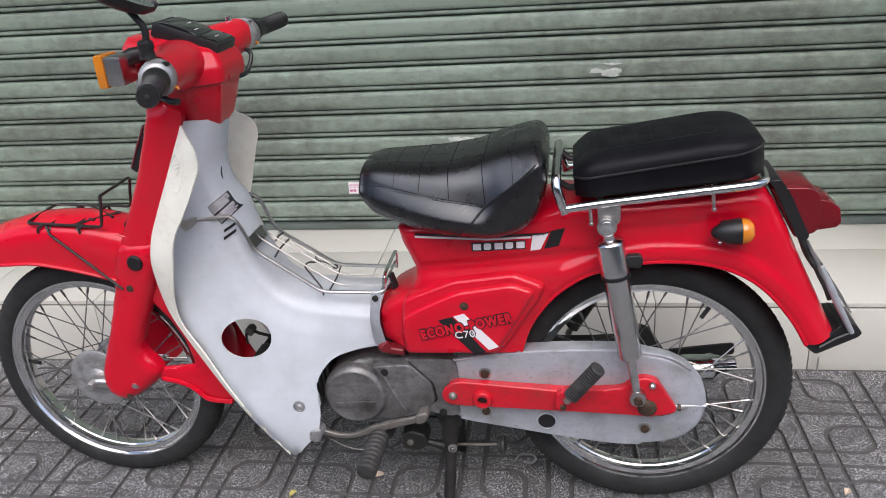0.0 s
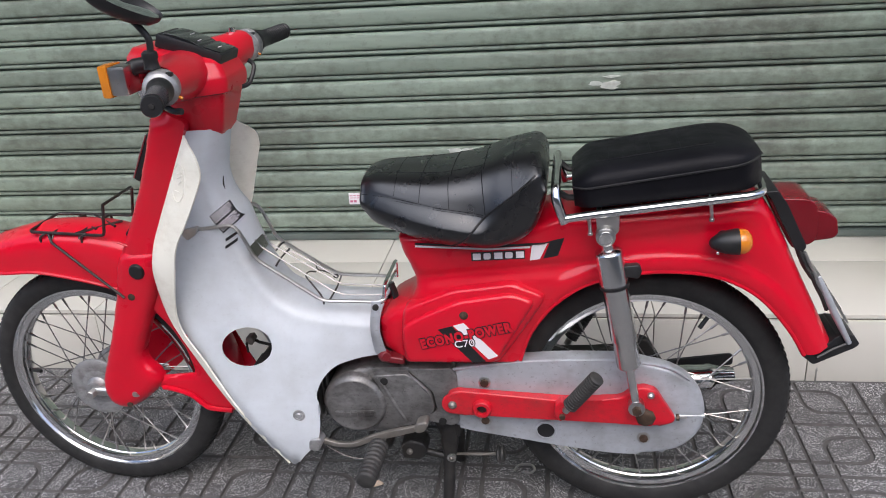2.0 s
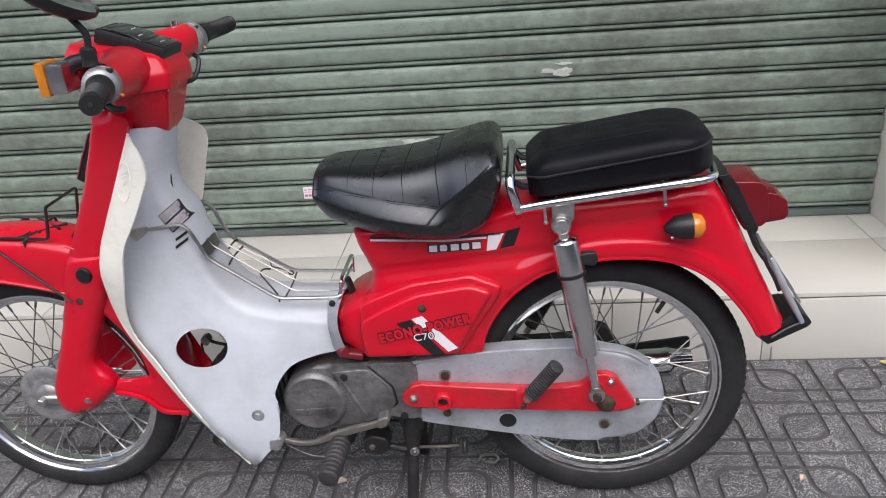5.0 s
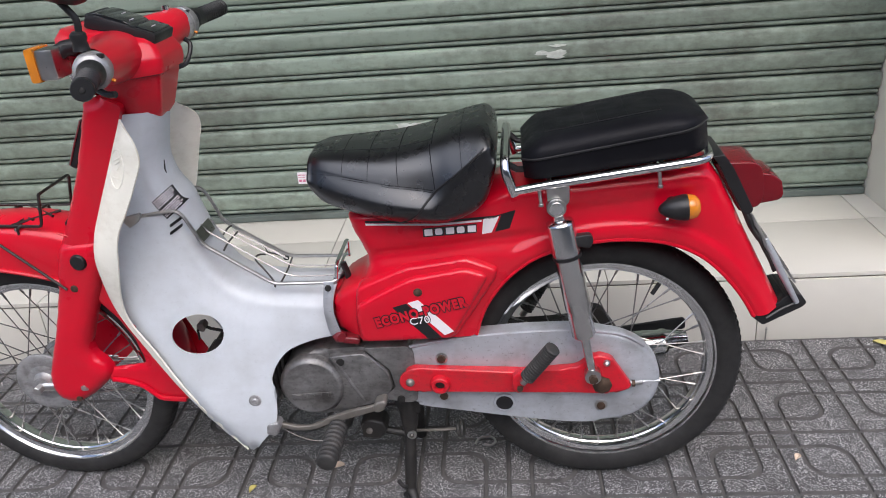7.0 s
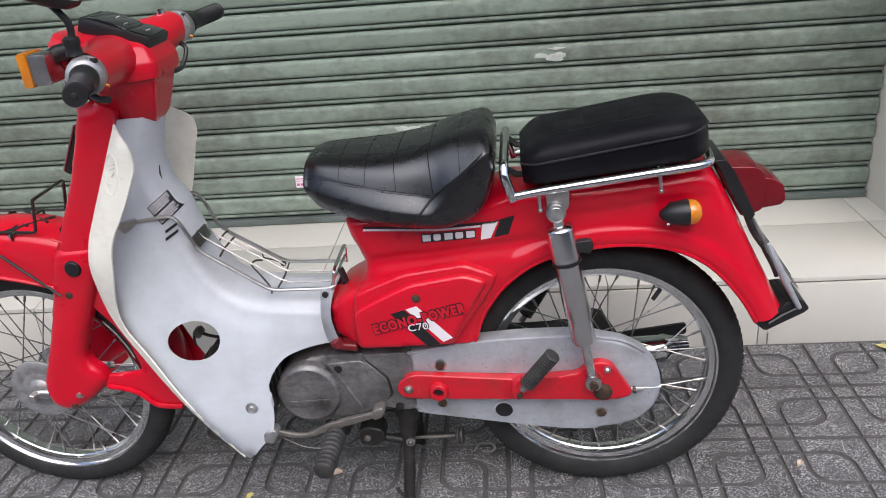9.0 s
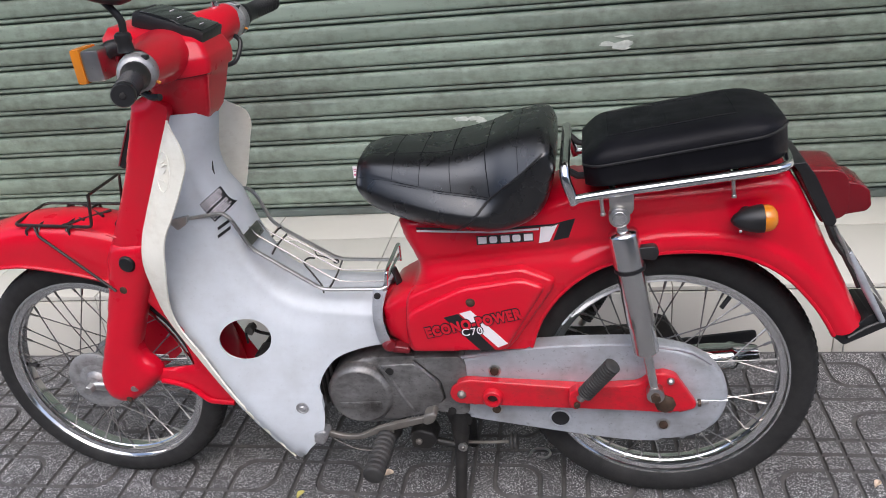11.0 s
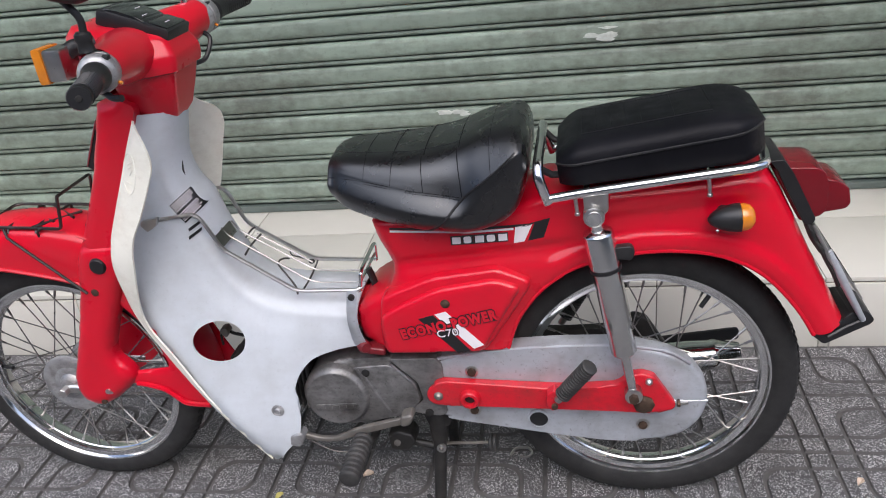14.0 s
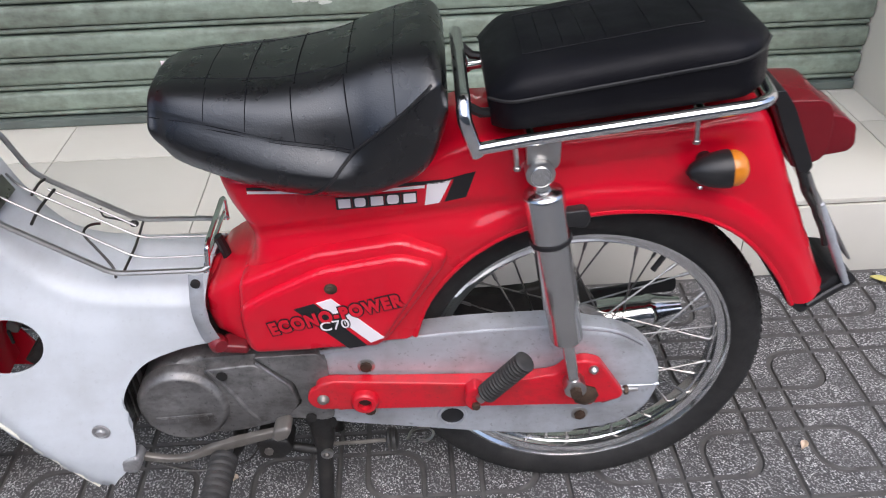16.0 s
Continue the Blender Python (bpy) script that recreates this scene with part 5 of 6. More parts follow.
part("clamp_strap", shell(loft(dense(strap, 3)), 0.0015), SILVER, left_shield, "bright steel clamp strip")
part("strap_knob", lathe([(0, 0.008), (0.004, 0.012), (0.016, 0.013), (0.022, 0.009)], (-0.520, -0.084, 0.399), (0.6, -0.8, 0.1), 16), DIRTY_RED, left_shield)
part("strap_bolt", lathe([(0, 0.0062), (0.004, 0.0062), (0.005, 0.003)], (-0.519, -0.101, 0.511), (0, -1, 0), 12), FRAME_BLACK, left_shield)

# wire basket over the tunnel
basket = None
for s in (-1, 1):
    y = 0.066 * s
    if s < 0:
        path = [(-0.885, y * 1.2, 0.660), (-0.803, y, 0.667), (-0.789, y, 0.656), (-0.761, y, 0.594), (-0.700, y, 0.551), (-0.635, y, 0.505), (-0.519, y, 0.505), (-0.509, y * 0.95, 0.510)]
    else:
        path = [(-0.885, y * 1.2, 0.660), (-0.803, y, 0.664), (-0.790, y, 0.648), (-0.768, y, 0.592), (-0.751, y, 0.576), (-0.639, y, 0.503), (-0.530, y, 0.500), (-0.509, y * 0.95, 0.506)]
    path = bent(path, 0.015)
    bm = tube(path, 0.0038, 8)
    if basket is None:
        basket = part("wire_basket", bm, STEEL, bike, "bright wire luggage rack over the step-through")
    else:
        part("side_rail", bm, STEEL, basket)
    part("clip", prism(rounded([(-0.903, 0.645), (-0.896, 0.664), (-0.862, 0.670), (-0.868, 0.654), (-0.89, 0.640)], 0.005), y * 1.22 - 0.005, y * 1.22 + 0.005, 0.002), STEEL, basket)
for pts, r in (([(-0.7355, -0.034, 0.566), (-0.7365, 0.0, 0.5695), (-0.733, 0.045, 0.571)], 0.0021), ([(-0.757, 0.028, 0.573), (-0.753, 0.048, 0.579), (-0.7505, 0.066, 0.577)], 0.0020), ([(-0.623, -0.066, 0.505), (-0.626, 0.0, 0.5025), (-0.634, 0.066, 0.500)], 0.0019)):
    part("cross_wire", tube(spline(pts, 6), r, 8), DARK_WIRE, basket)
for pts in ([(-0.775, 0.020, 0.613), (-0.763, 0.020, 0.592), (-0.631, 0.020, 0.507), (-0.618, 0.020, 0.502), (-0.509, 0.020, 0.500)],
            [(-0.773, -0.030, 0.622), (-0.763, -0.030, 0.606), (-0.622, -0.030, 0.508), (-0.600, -0.030, 0.502), (-0.509, -0.030, 0.503)],
            [(-0.742, 0.045, 0.572), (-0.690, 0.045, 0.541), (-0.637, 0.045, 0.506)]):
    part("long_wire", tube(bent(pts, 0.012), 0.0016, 6), WIRE, basket)
part("cross_plate", moved(box(-0.0008, 0.0008, -0.066, 0.004, -0.013, 0.013, 0.0005), pose(-0.766, 0, 0.609) @ Matrix.Rotation(radians(-22.6), 4, "Y")), WIRE, basket, "flat grey cross strip")
part("end_hoop", tube(bent([(-0.513, -0.063, 0.502), (-0.508, -0.063, 0.537), (-0.508, -0.050, 0.541), (-0.510, 0.050, 0.541), (-0.510, 0.063, 0.536), (-0.512, 0.063, 0.500)], 0.008), 0.0036, 8), CHROME, basket)
part("end_hoop", tube(bent([(-0.517, -0.063, 0.500), (-0.513, -0.063, 0.516), (-0.512, 0.063, 0.516), (-0.517, 0.063, 0.500)], 0.010), 0.0028, 8), CHROME, basket)
part("hook_wire", tube(spline([(-0.634, -0.066, 0.498), (-0.641, -0.052, 0.507), (-0.664, -0.032, 0.523), (-0.681, -0.018, 0.534), (-0.684, -0.006, 0.537), (-0.680, 0.006, 0.536), (-0.672, 0.016, 0.531)], 5), 0.0019, 6), DARK_WIRE, basket)
part("cord_hook", tube(spline([(-0.682, 0.052, 0.534), (-0.679, 0.047, 0.523), (-0.662, 0.046, 0.518), (-0.641, 0.054, 0.504)], 5), 0.0016, 6), DARK_WIRE, basket)
part("hook_end", lathe([(0, 0.002), (0.003, 0.005), (0.009, 0.005), (0.012, 0.002)], (-0.648, 0.052, 0.506), (1, 0.1, -0.2), 10), FRAME_BLACK, basket)
part("rubber_strap", tube(spline([(-0.508, -0.01, 0.520), (-0.501, -0.01, 0.495), (-0.497, -0.01, 0.46)], 4), 0.007, 8), BLACK, basket)

# fork, front mudguard
HEAD = [(-0.930, 0.880), (-0.894, 0.890), (-0.850, 0.875), (-0.880, 0.80), (-0.924, 0.69), (-0.968, 0.585), (-0.988, 0.556), (-1.064, 0.556), (-1.050, 0.606), (-1.012, 0.680), (-0.975, 0.759)]
fork = part("fork", tube([(-0.885, 0, 0.86), (-0.985, 0, 0.60)], 0.030, 14), RED_WORN, bike, "red pressed-steel front fork")
for s in (1, -1):
    bm = pressed(rounded(HEAD, 0.012), 0.079, 0.0, 0.034, 0.024, 0.007, [HEAD[1], HEAD[0]] + HEAD[:6:-1])
    part("fork_head", bm if s > 0 else mirrored(bm), RED, fork)
LEG = [(-1.046, 0.612), (-1.063, 0.575), (-1.076, 0.519), (-1.100, 0.448), (-1.129, 0.373), (-1.151, 0.325), (-1.160, 0.283), (-1.149, 0.248), (-1.114, 0.234), (-1.080, 0.249), (-1.033, 0.285), (-1.013, 0.312), (-1.022, 0.336), (-1.043, 0.357), (-1.046, 0.377),
       (-1.028, 0.422), (-1.008, 0.467), (-0.986, 0.512), (-0.968, 0.560), (-0.955, 0.620)]
for s in (1, -1):
    bm = pressed(rounded(LEG, 0.018), 0.086, 0.052, 0.030, 0.021)
    leg = part("fork_leg", bm if s > 0 else mirrored(bm), RED, fork)
    part("rubber_cap", lathe([(0, 0.017), (0.006, 0.017), (0.010, 0.014), (0.011, 0.004)], (-1.010, -0.081 * s, 0.574), (0, -s, 0), 20), BLACK, fork)
    part("cap_seat", lathe([(0, 0.024), (0.003, 0.022), (0.004, 0.017)], (-1.010, -0.080 * s, 0.574), (0, -s, 0), 24), RED, fork)
    part("stay_bolt", lathe([(0, 0.008), (0.006, 0.008), (0.008, 0.004)], (-1.034, -0.081 * s, 0.517), (0, -s, 0), 8), RUST, fork)
    part("link_bolt", lathe([(0, 0.010), (0.003, 0.010), (0.004, 0.0065), (0.008, 0.006)], (-1.078, -0.081 * s, 0.283), (0, -s, 0), 8), STEEL, fork)
    part("link_screw", lathe([(0, 0.0065), (0.004, 0.006)], (-1.098, -0.081 * s, 0.254), (0, -s, 0), 12), RUST, fork)
    part("link_arm", tube([(-1.07, -0.060 * s, 0.268), (-1.185, -0.060 * s, 0.273)], 0.012, 10), STEEL, fork)
part("leg_step", tube([(-1.045, -0.0725, 0.632), (-1.00, -0.0735, 0.615), (-0.955, -0.0725, 0.604)], 0.0022, 6), RED, fork)
badge = part("front_badge", prism(rounded([(-1.007, 0.752), (-0.996, 0.744), (-0.948, 0.832), (-0.961, 0.843)], 0.004), -0.030, 0.030, 0.002), BLACK, fork)
part("badge_rim", tube([(-1.006, -0.0305, 0.754), (-0.984, -0.0315, 0.797), (-0.962, -0.0305, 0.840)], 0.0018, 6), STEEL, badge)

FENDER = [(-1.455, 0.575, 0.562, 0.010), (-1.43, 0.592, 0.556, 0.032), (-1.385, 0.614, 0.552, 0.050), (-1.325, 0.634, 0.556, 0.060), (-1.25, 0.650, 0.561, 0.064), (-1.17, 0.652, 0.550, 0.066), (-1.10, 0.644, 0.534, 0.066), (-1.03, 0.622, 0.510, 0.064), (-0.985, 0.585, 0.480, 0.060)]
rows = []
for x, t, b, w in FENDER:
    half = [(-w * 1.05, b - 0.002), (-w, b + 0.008), (-w * 0.99, b + (t - b) * 0.55), (-w * 0.84, t - 0.016), (-w * 0.45, t - 0.004), (0, t)]
    rows.append([(x, y, z) for y, z in half] + [(x, -y, z) for y, z in half[-2::-1]])
guard = part("front_mudguard", shell(loft(dense(rows, 4)), 0.002), RED, bike, "glossy red front mudguard")
part("rolled_edge", tube(spline([(x, -w * 1.05, b) for x, t, b, w in FENDER], 4), 0.0035, 6), RED, guard)
part("rolled_edge", tube(spline([(x, w * 1.05, b) for x, t, b, w in FENDER], 4), 0.0035, 6), RED, guard)
rows = []
for k in range(13):
    a = radians(62 - 62 * k / 12)
    ro, w = 0.302 + 0.004 * k / 12, 0.056
    o = Vector((-1.185, 0, 0.273))
    pt = lambda r, y: (o.x + r * math.cos(a), y, o.z + r * math.sin(a))
    rows.append([pt(ro - 0.012, -w), pt(ro - 0.003, -w * 0.8), pt(ro, 0), pt(ro - 0.003, w * 0.8), pt(ro - 0.012, w)])
part("rear_valance", shell(loft(rows), 0.002), RED, guard)
PANEL = [(-1.025, 0.489), (-1.007, 0.476), (-0.975, 0.435), (-0.951, 0.386), (-0.941, 0.338), (-0.942, 0.327), (-0.950, 0.325), (-1.048, 0.313), (-1.066, 0.309), (-1.066, 0.286), (-1.032, 0.287), (-0.994, 0.284), (-0.958, 0.271),
         (-0.936, 0.250), (-0.921, 0.239), (-0.849, 0.234), (-0.855, 0.276), (-0.880, 0.327), (-0.912, 0.404), (-0.938, 0.474), (-0.960, 0.534), (-1.013, 0.543)]
for s in (1, -1):
    bm = pressed(rounded(PANEL, 0.006, 3), 0.067, 0.058, 0.007, 0.005, 0.009)
    part("guard_panel", bm if s > 0 else mirrored(bm), RED, guard)
    lip = tube(spline([(-1.020, -0.067 * s, 0.291), (-0.990, -0.068 * s, 0.286), (-0.958, -0.068 * s, 0.274), (-0.934, -0.068 * s, 0.252), (-0.918, -0.068 * s, 0.242), (-0.870, -0.068 * s, 0.238)], 5), 0.0055, 8)
    part("guard_lip", lip, RED, guard)

# small carrier over the front mudguard
Y = 0.056
fr = part("front_carrier", tube(bent([(-1.056, -Y, 0.708), (-1.068, -Y, 0.642), (-1.228, -Y, 0.650), (-1.236, -Y * 0.85, 0.650), (-1.240, Y * 0.85, 0.650), (-1.230, Y, 0.650), (-1.066, Y, 0.644), (-1.054, Y, 0.710), (-1.056, -Y, 0.708)], 0.009), 0.0032, 8), DARK_WIRE, bike, "tarnished wire carrier over the front mudguard")
for x in (-1.185, -1.125):
    part("cross_wire", tube(bent([(x, -Y, 0.634), (x, -Y * 0.9, 0.646), (x + 0.01, Y * 0.9, 0.648), (x + 0.01, Y, 0.634)], 0.006), 0.0028, 8), DARK_WIRE, fr)
for a, c in (((-1.20, 0.03, 0.649), (-1.10, -0.03, 0.646)), ((-1.16, Y, 0.648), (-1.07, -0.01, 0.645)), ((-1.13, -Y, 0.647), (-1.07, 0.02, 0.645))):
    part("cross_wire", tube([a, c], 0.0028, 8), DARK_WIRE, fr)
for s in (1, -1):
    part("stay", tube([(-1.192, -Y * s, 0.644), (-1.182, -0.066 * s, 0.630), (-1.034, -0.089 * s, 0.519)], 0.0028, 8), FRAME_BLACK, fr)
for x in (-1.210, -1.118):
    part("hook", tube(spline([(x + 0.010, -Y, 0.647), (x, -Y - 0.004, 0.638), (x, -Y, 0.620)], 4), 0.0026, 8), DARK_WIRE, fr)
fr.matrix_basis = pose(-0.014, 0, -0.002)
part("horn", prism(rounded([(-1.055, 0.632), (-1.000, 0.69), (-0.985, 0.66), (-1.00, 0.62), (-1.045, 0.618)], 0.008), -0.03, 0.05, 0.006), BLACK, bike, "black horn under the steering head")

# handlebar cover with meter
NAC = [(0.848, -0.794, 0.030, 0.038, -0.872), (0.860, -0.786, 0.044, 0.052, -0.880), (0.895, -0.776, 0.054, 0.068, -0.886), (0.922, -0.769, 0.059, 0.081, -0.892), (0.931, -0.767, 0.060, 0.083, -0.894), (0.9325, -0.760, 0.064, 0.095, -0.905),
       (0.945, -0.757, 0.066, 0.102, -0.925), (0.958, -0.757, 0.066, 0.103, -0.940), (0.964, -0.759, 0.065, 0.101, -0.946), (0.990, -0.768, 0.057, 0.084, -0.950), (1.000, -0.776, 0.048, 0.068, -0.942), (1.004, -0.80, 0.03, 0.04, -0.90)]
rows = []
for z, xr, hr, hm, xf in NAC:
    z, xr, xf, hr = z - 0.011, xr - 0.013, xf - 0.004, hr * 0.80
    xm, xg = xr - 0.42 * (xr - xf), xf + 0.22 * (xr - xf)
    plan = [(xr, -hr), (xm, -hm), (xg, -hm), (xf, -hm * 0.70), (xf, hm * 0.70), (xg, hm), (xm, hm), (xr, hr)]
    rows.append([(x, y, z - 0.30 * (x + 0.838) * max(0, (z - 0.955) / 0.06)) for x, y in rounded(plan, 0.009, 4)])
nac = part("handlebar_cover", loft(rows, closed=True, caps=True), RED, bike, "red plastic handlebar and headlamp cover")
part("joint_line", tube([(x * 1.0, y, z) for x, y, z in rows[4]], 0.0015, 6, closed=True), LENS_RED, nac)
part("neck_gap", lathe([(0, 0.030), (0.005, 0.034), (0.012, 0.034), (0.016, 0.030)], (-0.838, 0, 0.840), (0, 0, 1), 24), FRAME_BLACK, nac)
mm = pose(-0.838, 0.0, 1.000) @ Matrix.Rotation(radians(20), 4, "Y")


meter = part("meter", moved(box(-0.064, 0.064, -0.042, 0.042, -0.016, 0.010, 0.005), mm), BLACK, nac, "black meter panel with smoked glass")
part("meter_glass", moved(prism(rounded([(-0.059, 0.006), (-0.052, 0.0135), (-0.030, 0.0150), (0.006, 0.0140), (0.019, 0.0105), (0.020, 0.004)], 0.006), -0.036, 0.036, 0.004, 3), mm), GLASS_DARK, meter)
part("switch_panel", moved(box(0.024, 0.058, -0.036, 0.036, 0.008, 0.0125, 0.002), mm), GLASS_DARK, meter)
for u, v in ((-0.02, 0.006), (0.006, -0.02), (0.042, -0.01)):
    part("dial_mark", moved(box(u, u + 0.0015, v, v + 0.016, 0.0125 if u > 0.02 else 0.0146, 0.0131 if u > 0.02 else 0.0154), mm), DECAL_WHITE, meter)
for s in (-1, 1):
    rows = []
    for y, rx, rz, cx, cz in ((0.040, 0.060, 0.043, -0.856, 0.956), (0.070, 0.055, 0.043, -0.852, 0.956), (0.092, 0.048, 0.0415, -0.845, 0.957), (0.118, 0.0405, 0.0385, -0.838, 0.958), (0.145, 0.0355, 0.0355, -0.834, 0.959), (0.172, 0.0330, 0.0330, -0.832, 0.959)):
        if s > 0:
            y, cx, cz = y * 0.88, cx + 0.09 * (y - 0.04), cz + 0.12 * (y - 0.04)
        rows.append([(cx + rx * math.cos(2 * math.pi * k / 40), y * s, cz + rz * math.sin(2 * math.pi * k / 40)) for k in range(40)])
    part("bar_boot", loft(dense([r + [r[0]] for r in rows], 2), caps=False), RED, nac)
part("headlamp", lathe([(0, 0.050), (0.01, 0.064), (0.022, 0.066), (0.028, 0.061), (0.034, 0.042), (0.037, 0.0)], (-0.918, 0, 0.944), (-1, 0, -0.08), 32), CHROME, nac, "headlamp with bright rim")

for s, (ex, ey, ez) in ((-1, (-0.748, -0.368, 0.966)), (1, (-0.782, 0.300, 0.982))):
    root = Vector((-0.831 if s < 0 else -0.821, -0.170 if s < 0 else 0.146, 0.959 if s < 0 else 0.972))
    end = Vector((ex, ey, ez))
    long = 1.20 if s < 0 else 0.92
    d = (end - root)
    big = 1.02 if s < 0 else 1.10
    sw = part("switch_housing", lathe([(h, r * big) for h, r in ((0, 0.020), (0.003, 0.027), (0.008, 0.030), (0.022, 0.030), (0.023, 0.0285), (0.025, 0.0285), (0.026, 0.030), (0.040, 0.029), (0.045, 0.026), (0.048, 0.020))], root, d, 28), ALLOY_LIGHT, bike, "alloy switch housing on the handlebar")
    part("switch_knob", box(-0.008, 0.010, -0.006, 0.006, 0, 0.008, 0.003), BLACK, sw).matrix_basis = Matrix.Translation(root + d * 0.14 + Vector((0.014, 0, 0.019)))
    part("horn_button", cylinder(root + d * 0.12 + Vector((0.026, 0, -0.014)), root + d * 0.12 + Vector((0.034, 0, -0.018)), 0.0026, 10), AMBER, sw)
    grip = part("grip", lathe([(h * long, r) for h, r in ((0, 0.021), (0.004, 0.0225), (0.012, 0.0215), (0.018, 0.018), (0.05, 0.0165), (0.10, 0.0158), (0.120, 0.0148), (0.122, 0.0165), (0.128, 0.0165), (0.130, 0.0150))], root + d.normalized() * 0.053, d, 24), BLACK, bike, "black rubber handlebar grip")
    for k in range(int(14 * long)):
        q = root + d.normalized() * (0.053 + 0.024 + 0.007 * k)
        part("rib", lathe([(0, 0.0160), (0.001, 0.0172), (0.003, 0.0172), (0.004, 0.0160)], q, d, 20), BLACK, grip)
    part("end_plug", lathe([(0, 0.005), (0.002, 0.004), (0.0025, 0.001)], root + d.normalized() * (0.053 + 0.1295 * long), d, 12), FRAME_BLACK, grip)
    if s < 0:
        part("choke_lever", tube(bent([root + Vector((0.012, -0.03, -0.028)), root + Vector((0.035, -0.045, -0.034)), root + Vector((0.052, -0.05, -0.033))], 0.012), 0.0055, 8), BLACK, sw)
part("cable", tube(spline([(-0.805, 0.12, 0.958), (-0.787, 0.128, 0.940), (-0.790, 0.10, 0.910), (-0.805, 0.08, 0.905)], 6), 0.0045, 8), BLACK, nac)
part("reservoir_stud", cylinder((-0.824, 0.132, 0.992), (-0.824, 0.132, 1.016), 0.007, 12), CHROME, nac)

# mirror
stem = spline([(-0.834, -0.188, 0.990), (-0.832, -0.189, 1.012), (-0.829, -0.190, 1.038), (-0.838, -0.192, 1.056), (-0.852, -0.194, 1.074)], 5)
mirror = part("mirror", tube(stem, 0.0058, 10), BLACK, bike, "black round-backed mirror on a bent stem")
part("stem_boot", lathe([(0, 0.0135), (0.004, 0.0125), (0.014, 0.0115), (0.018, 0.0135), (0.026, 0.0125), (0.030, 0.008)], (-0.834, -0.188, 0.992), (0.0, -0.02, 1), 16), BLACK, mirror)
centre = Vector((-0.852, -0.212, 1.104))
face = Vector((0.61, 0.01, 0.80)).normalized()
along = Vector((-0.55, -0.62, 0.56))
along = (along - face * along.dot(face)).normalized()
mb = Matrix.Translation(centre) @ Matrix((along, face.cross(along), face)).transposed().to_4x4()
rows = []
for h, r in ((0.0, 1.0), (0.004, 1.03), (-0.006, 1.02), (-0.016, 0.88), (-0.023, 0.6), (-0.026, 0.2)):
    rows.append([mb @ Vector((0.066 * r * math.cos(2 * math.pi * k / 36), 0.036 * r * math.sin(2 * math.pi * k / 36), h)) for k in range(36)])
part("mirror_shell", loft(rows, closed=True, caps=True), BLACK, mirror)
part("mirror_glass", loft([[mb @ Vector((0.064 * r * math.cos(2 * math.pi * k / 36), 0.034 * r * math.sin(2 * math.pi * k / 36), h)) for k in range(36)] for h, r in ((0.0005, 1.0), (0.0015, 0.97))], closed=True, caps=True), MIRROR, mirror)

# front indicators
for s in (-1, 1):
    ind = part("front_indicator", moved(box(-0.060, -0.026, -0.025, 0.025, -0.026, 0.026, 0.007), pose(-0.880, 0.128 * s, 0.966, 0, -1, 0)), STEEL, bike, "front indicator with amber lens and bright body")
    part("lens", moved(box(-0.076, -0.058, -0.027, 0.027, -0.029, 0.029, 0.006), pose(-0.880, 0.128 * s, 0.966, 0, -1, 0)), AMBER, ind)
    part("stalk", tube([(-0.922, 0.122 * s, 0.974), (-0.908, 0.112 * s, 0.984), (-0.885, 0.088 * s, 0.984)], [0.015, 0.014, 0.016], 12), BLACK, ind)

# rear indicators, tail lamp, number plate, flap
for s in (-1, 1):
    ind = part("rear_indicator", lathe([(0, 0.003), (0.004, 0.0085), (0.014, 0.0155), (0.028, 0.0205), (0.042, 0.0230), (0.049, 0.0234)], (0.088, 0.101 * s, 0.646), (1, 0, 0.06), 28), BLACK, bike, "bullet-shaped rear indicator, black with amber lens")
    part("lens", lathe([(0, 0.0234), (0.0012, 0.0222), (0.008, 0.0222), (0.015, 0.0195), (0.0205, 0.0130), (0.0225, 0.004)], (0.137, 0.101 * s, 0.649), (1, 0, 0.06), 28), AMBER, ind)
    part("screw", lathe([(0, 0.003), (0.002, 0.002)], (0.101, 0.117 * s, 0.634), (0, s, -0.4), 8), STEEL, ind)
    part("stalk", cylinder((0.114, 0.066 * s, 0.650), (0.114, 0.092 * s, 0.652), 0.010, 12), BLACK, ind)
LAMP = [(0.190, 0.709), (0.258, 0.707), (0.270, 0.700), (0.277, 0.683), (0.280, 0.638), (0.273, 0.624), (0.240, 0.614)]
lamp = part("tail_lamp", prism(rounded(LAMP, 0.007), -0.049, 0.049, 0.006, 3), LENS_RED, bike, "dark red tail lamp with black base")
part("rear_lens", prism(rounded([(0.272, 0.684), (0.294, 0.680), (0.312, 0.667), (0.317, 0.640), (0.310, 0.631), (0.268, 0.624)], 0.005), -0.041, 0.041, 0.004, 3), LENS_RED, lamp)
part("base", prism(rounded([(0.184, 0.724), (0.205, 0.726), (0.222, 0.702), (0.262, 0.622), (0.257, 0.612), (0.244, 0.615), (0.216, 0.669), (0.198, 0.706)], 0.004), -0.058, 0.058, 0.005, 3), BLACK, lamp)
part("wiring", tube(spline([(0.249, -0.050, 0.618), (0.258, -0.053, 0.596), (0.266, -0.049, 0.580), (0.278, -0.052, 0.562), (0.289, -0.049, 0.541), (0.301, -0.051, 0.519), (0.312, -0.049, 0.494)], 5), [0.006] * 8 + [0.0055] * 8 + [0.004] * 15, 8), FRAME_BLACK, lamp)
plate_m = pose(0.314, 0, 0.526) @ Matrix.Rotation(radians(33), 4, "Y")
plate = part("number_plate", moved(box(-0.002, 0.002, -0.050, 0.050, -0.070, 0.070, 0.001), plate_m @ Matrix.Rotation(radians(-66), 4, "Y")), STEEL, bike, "small metal number plate with plain bars")
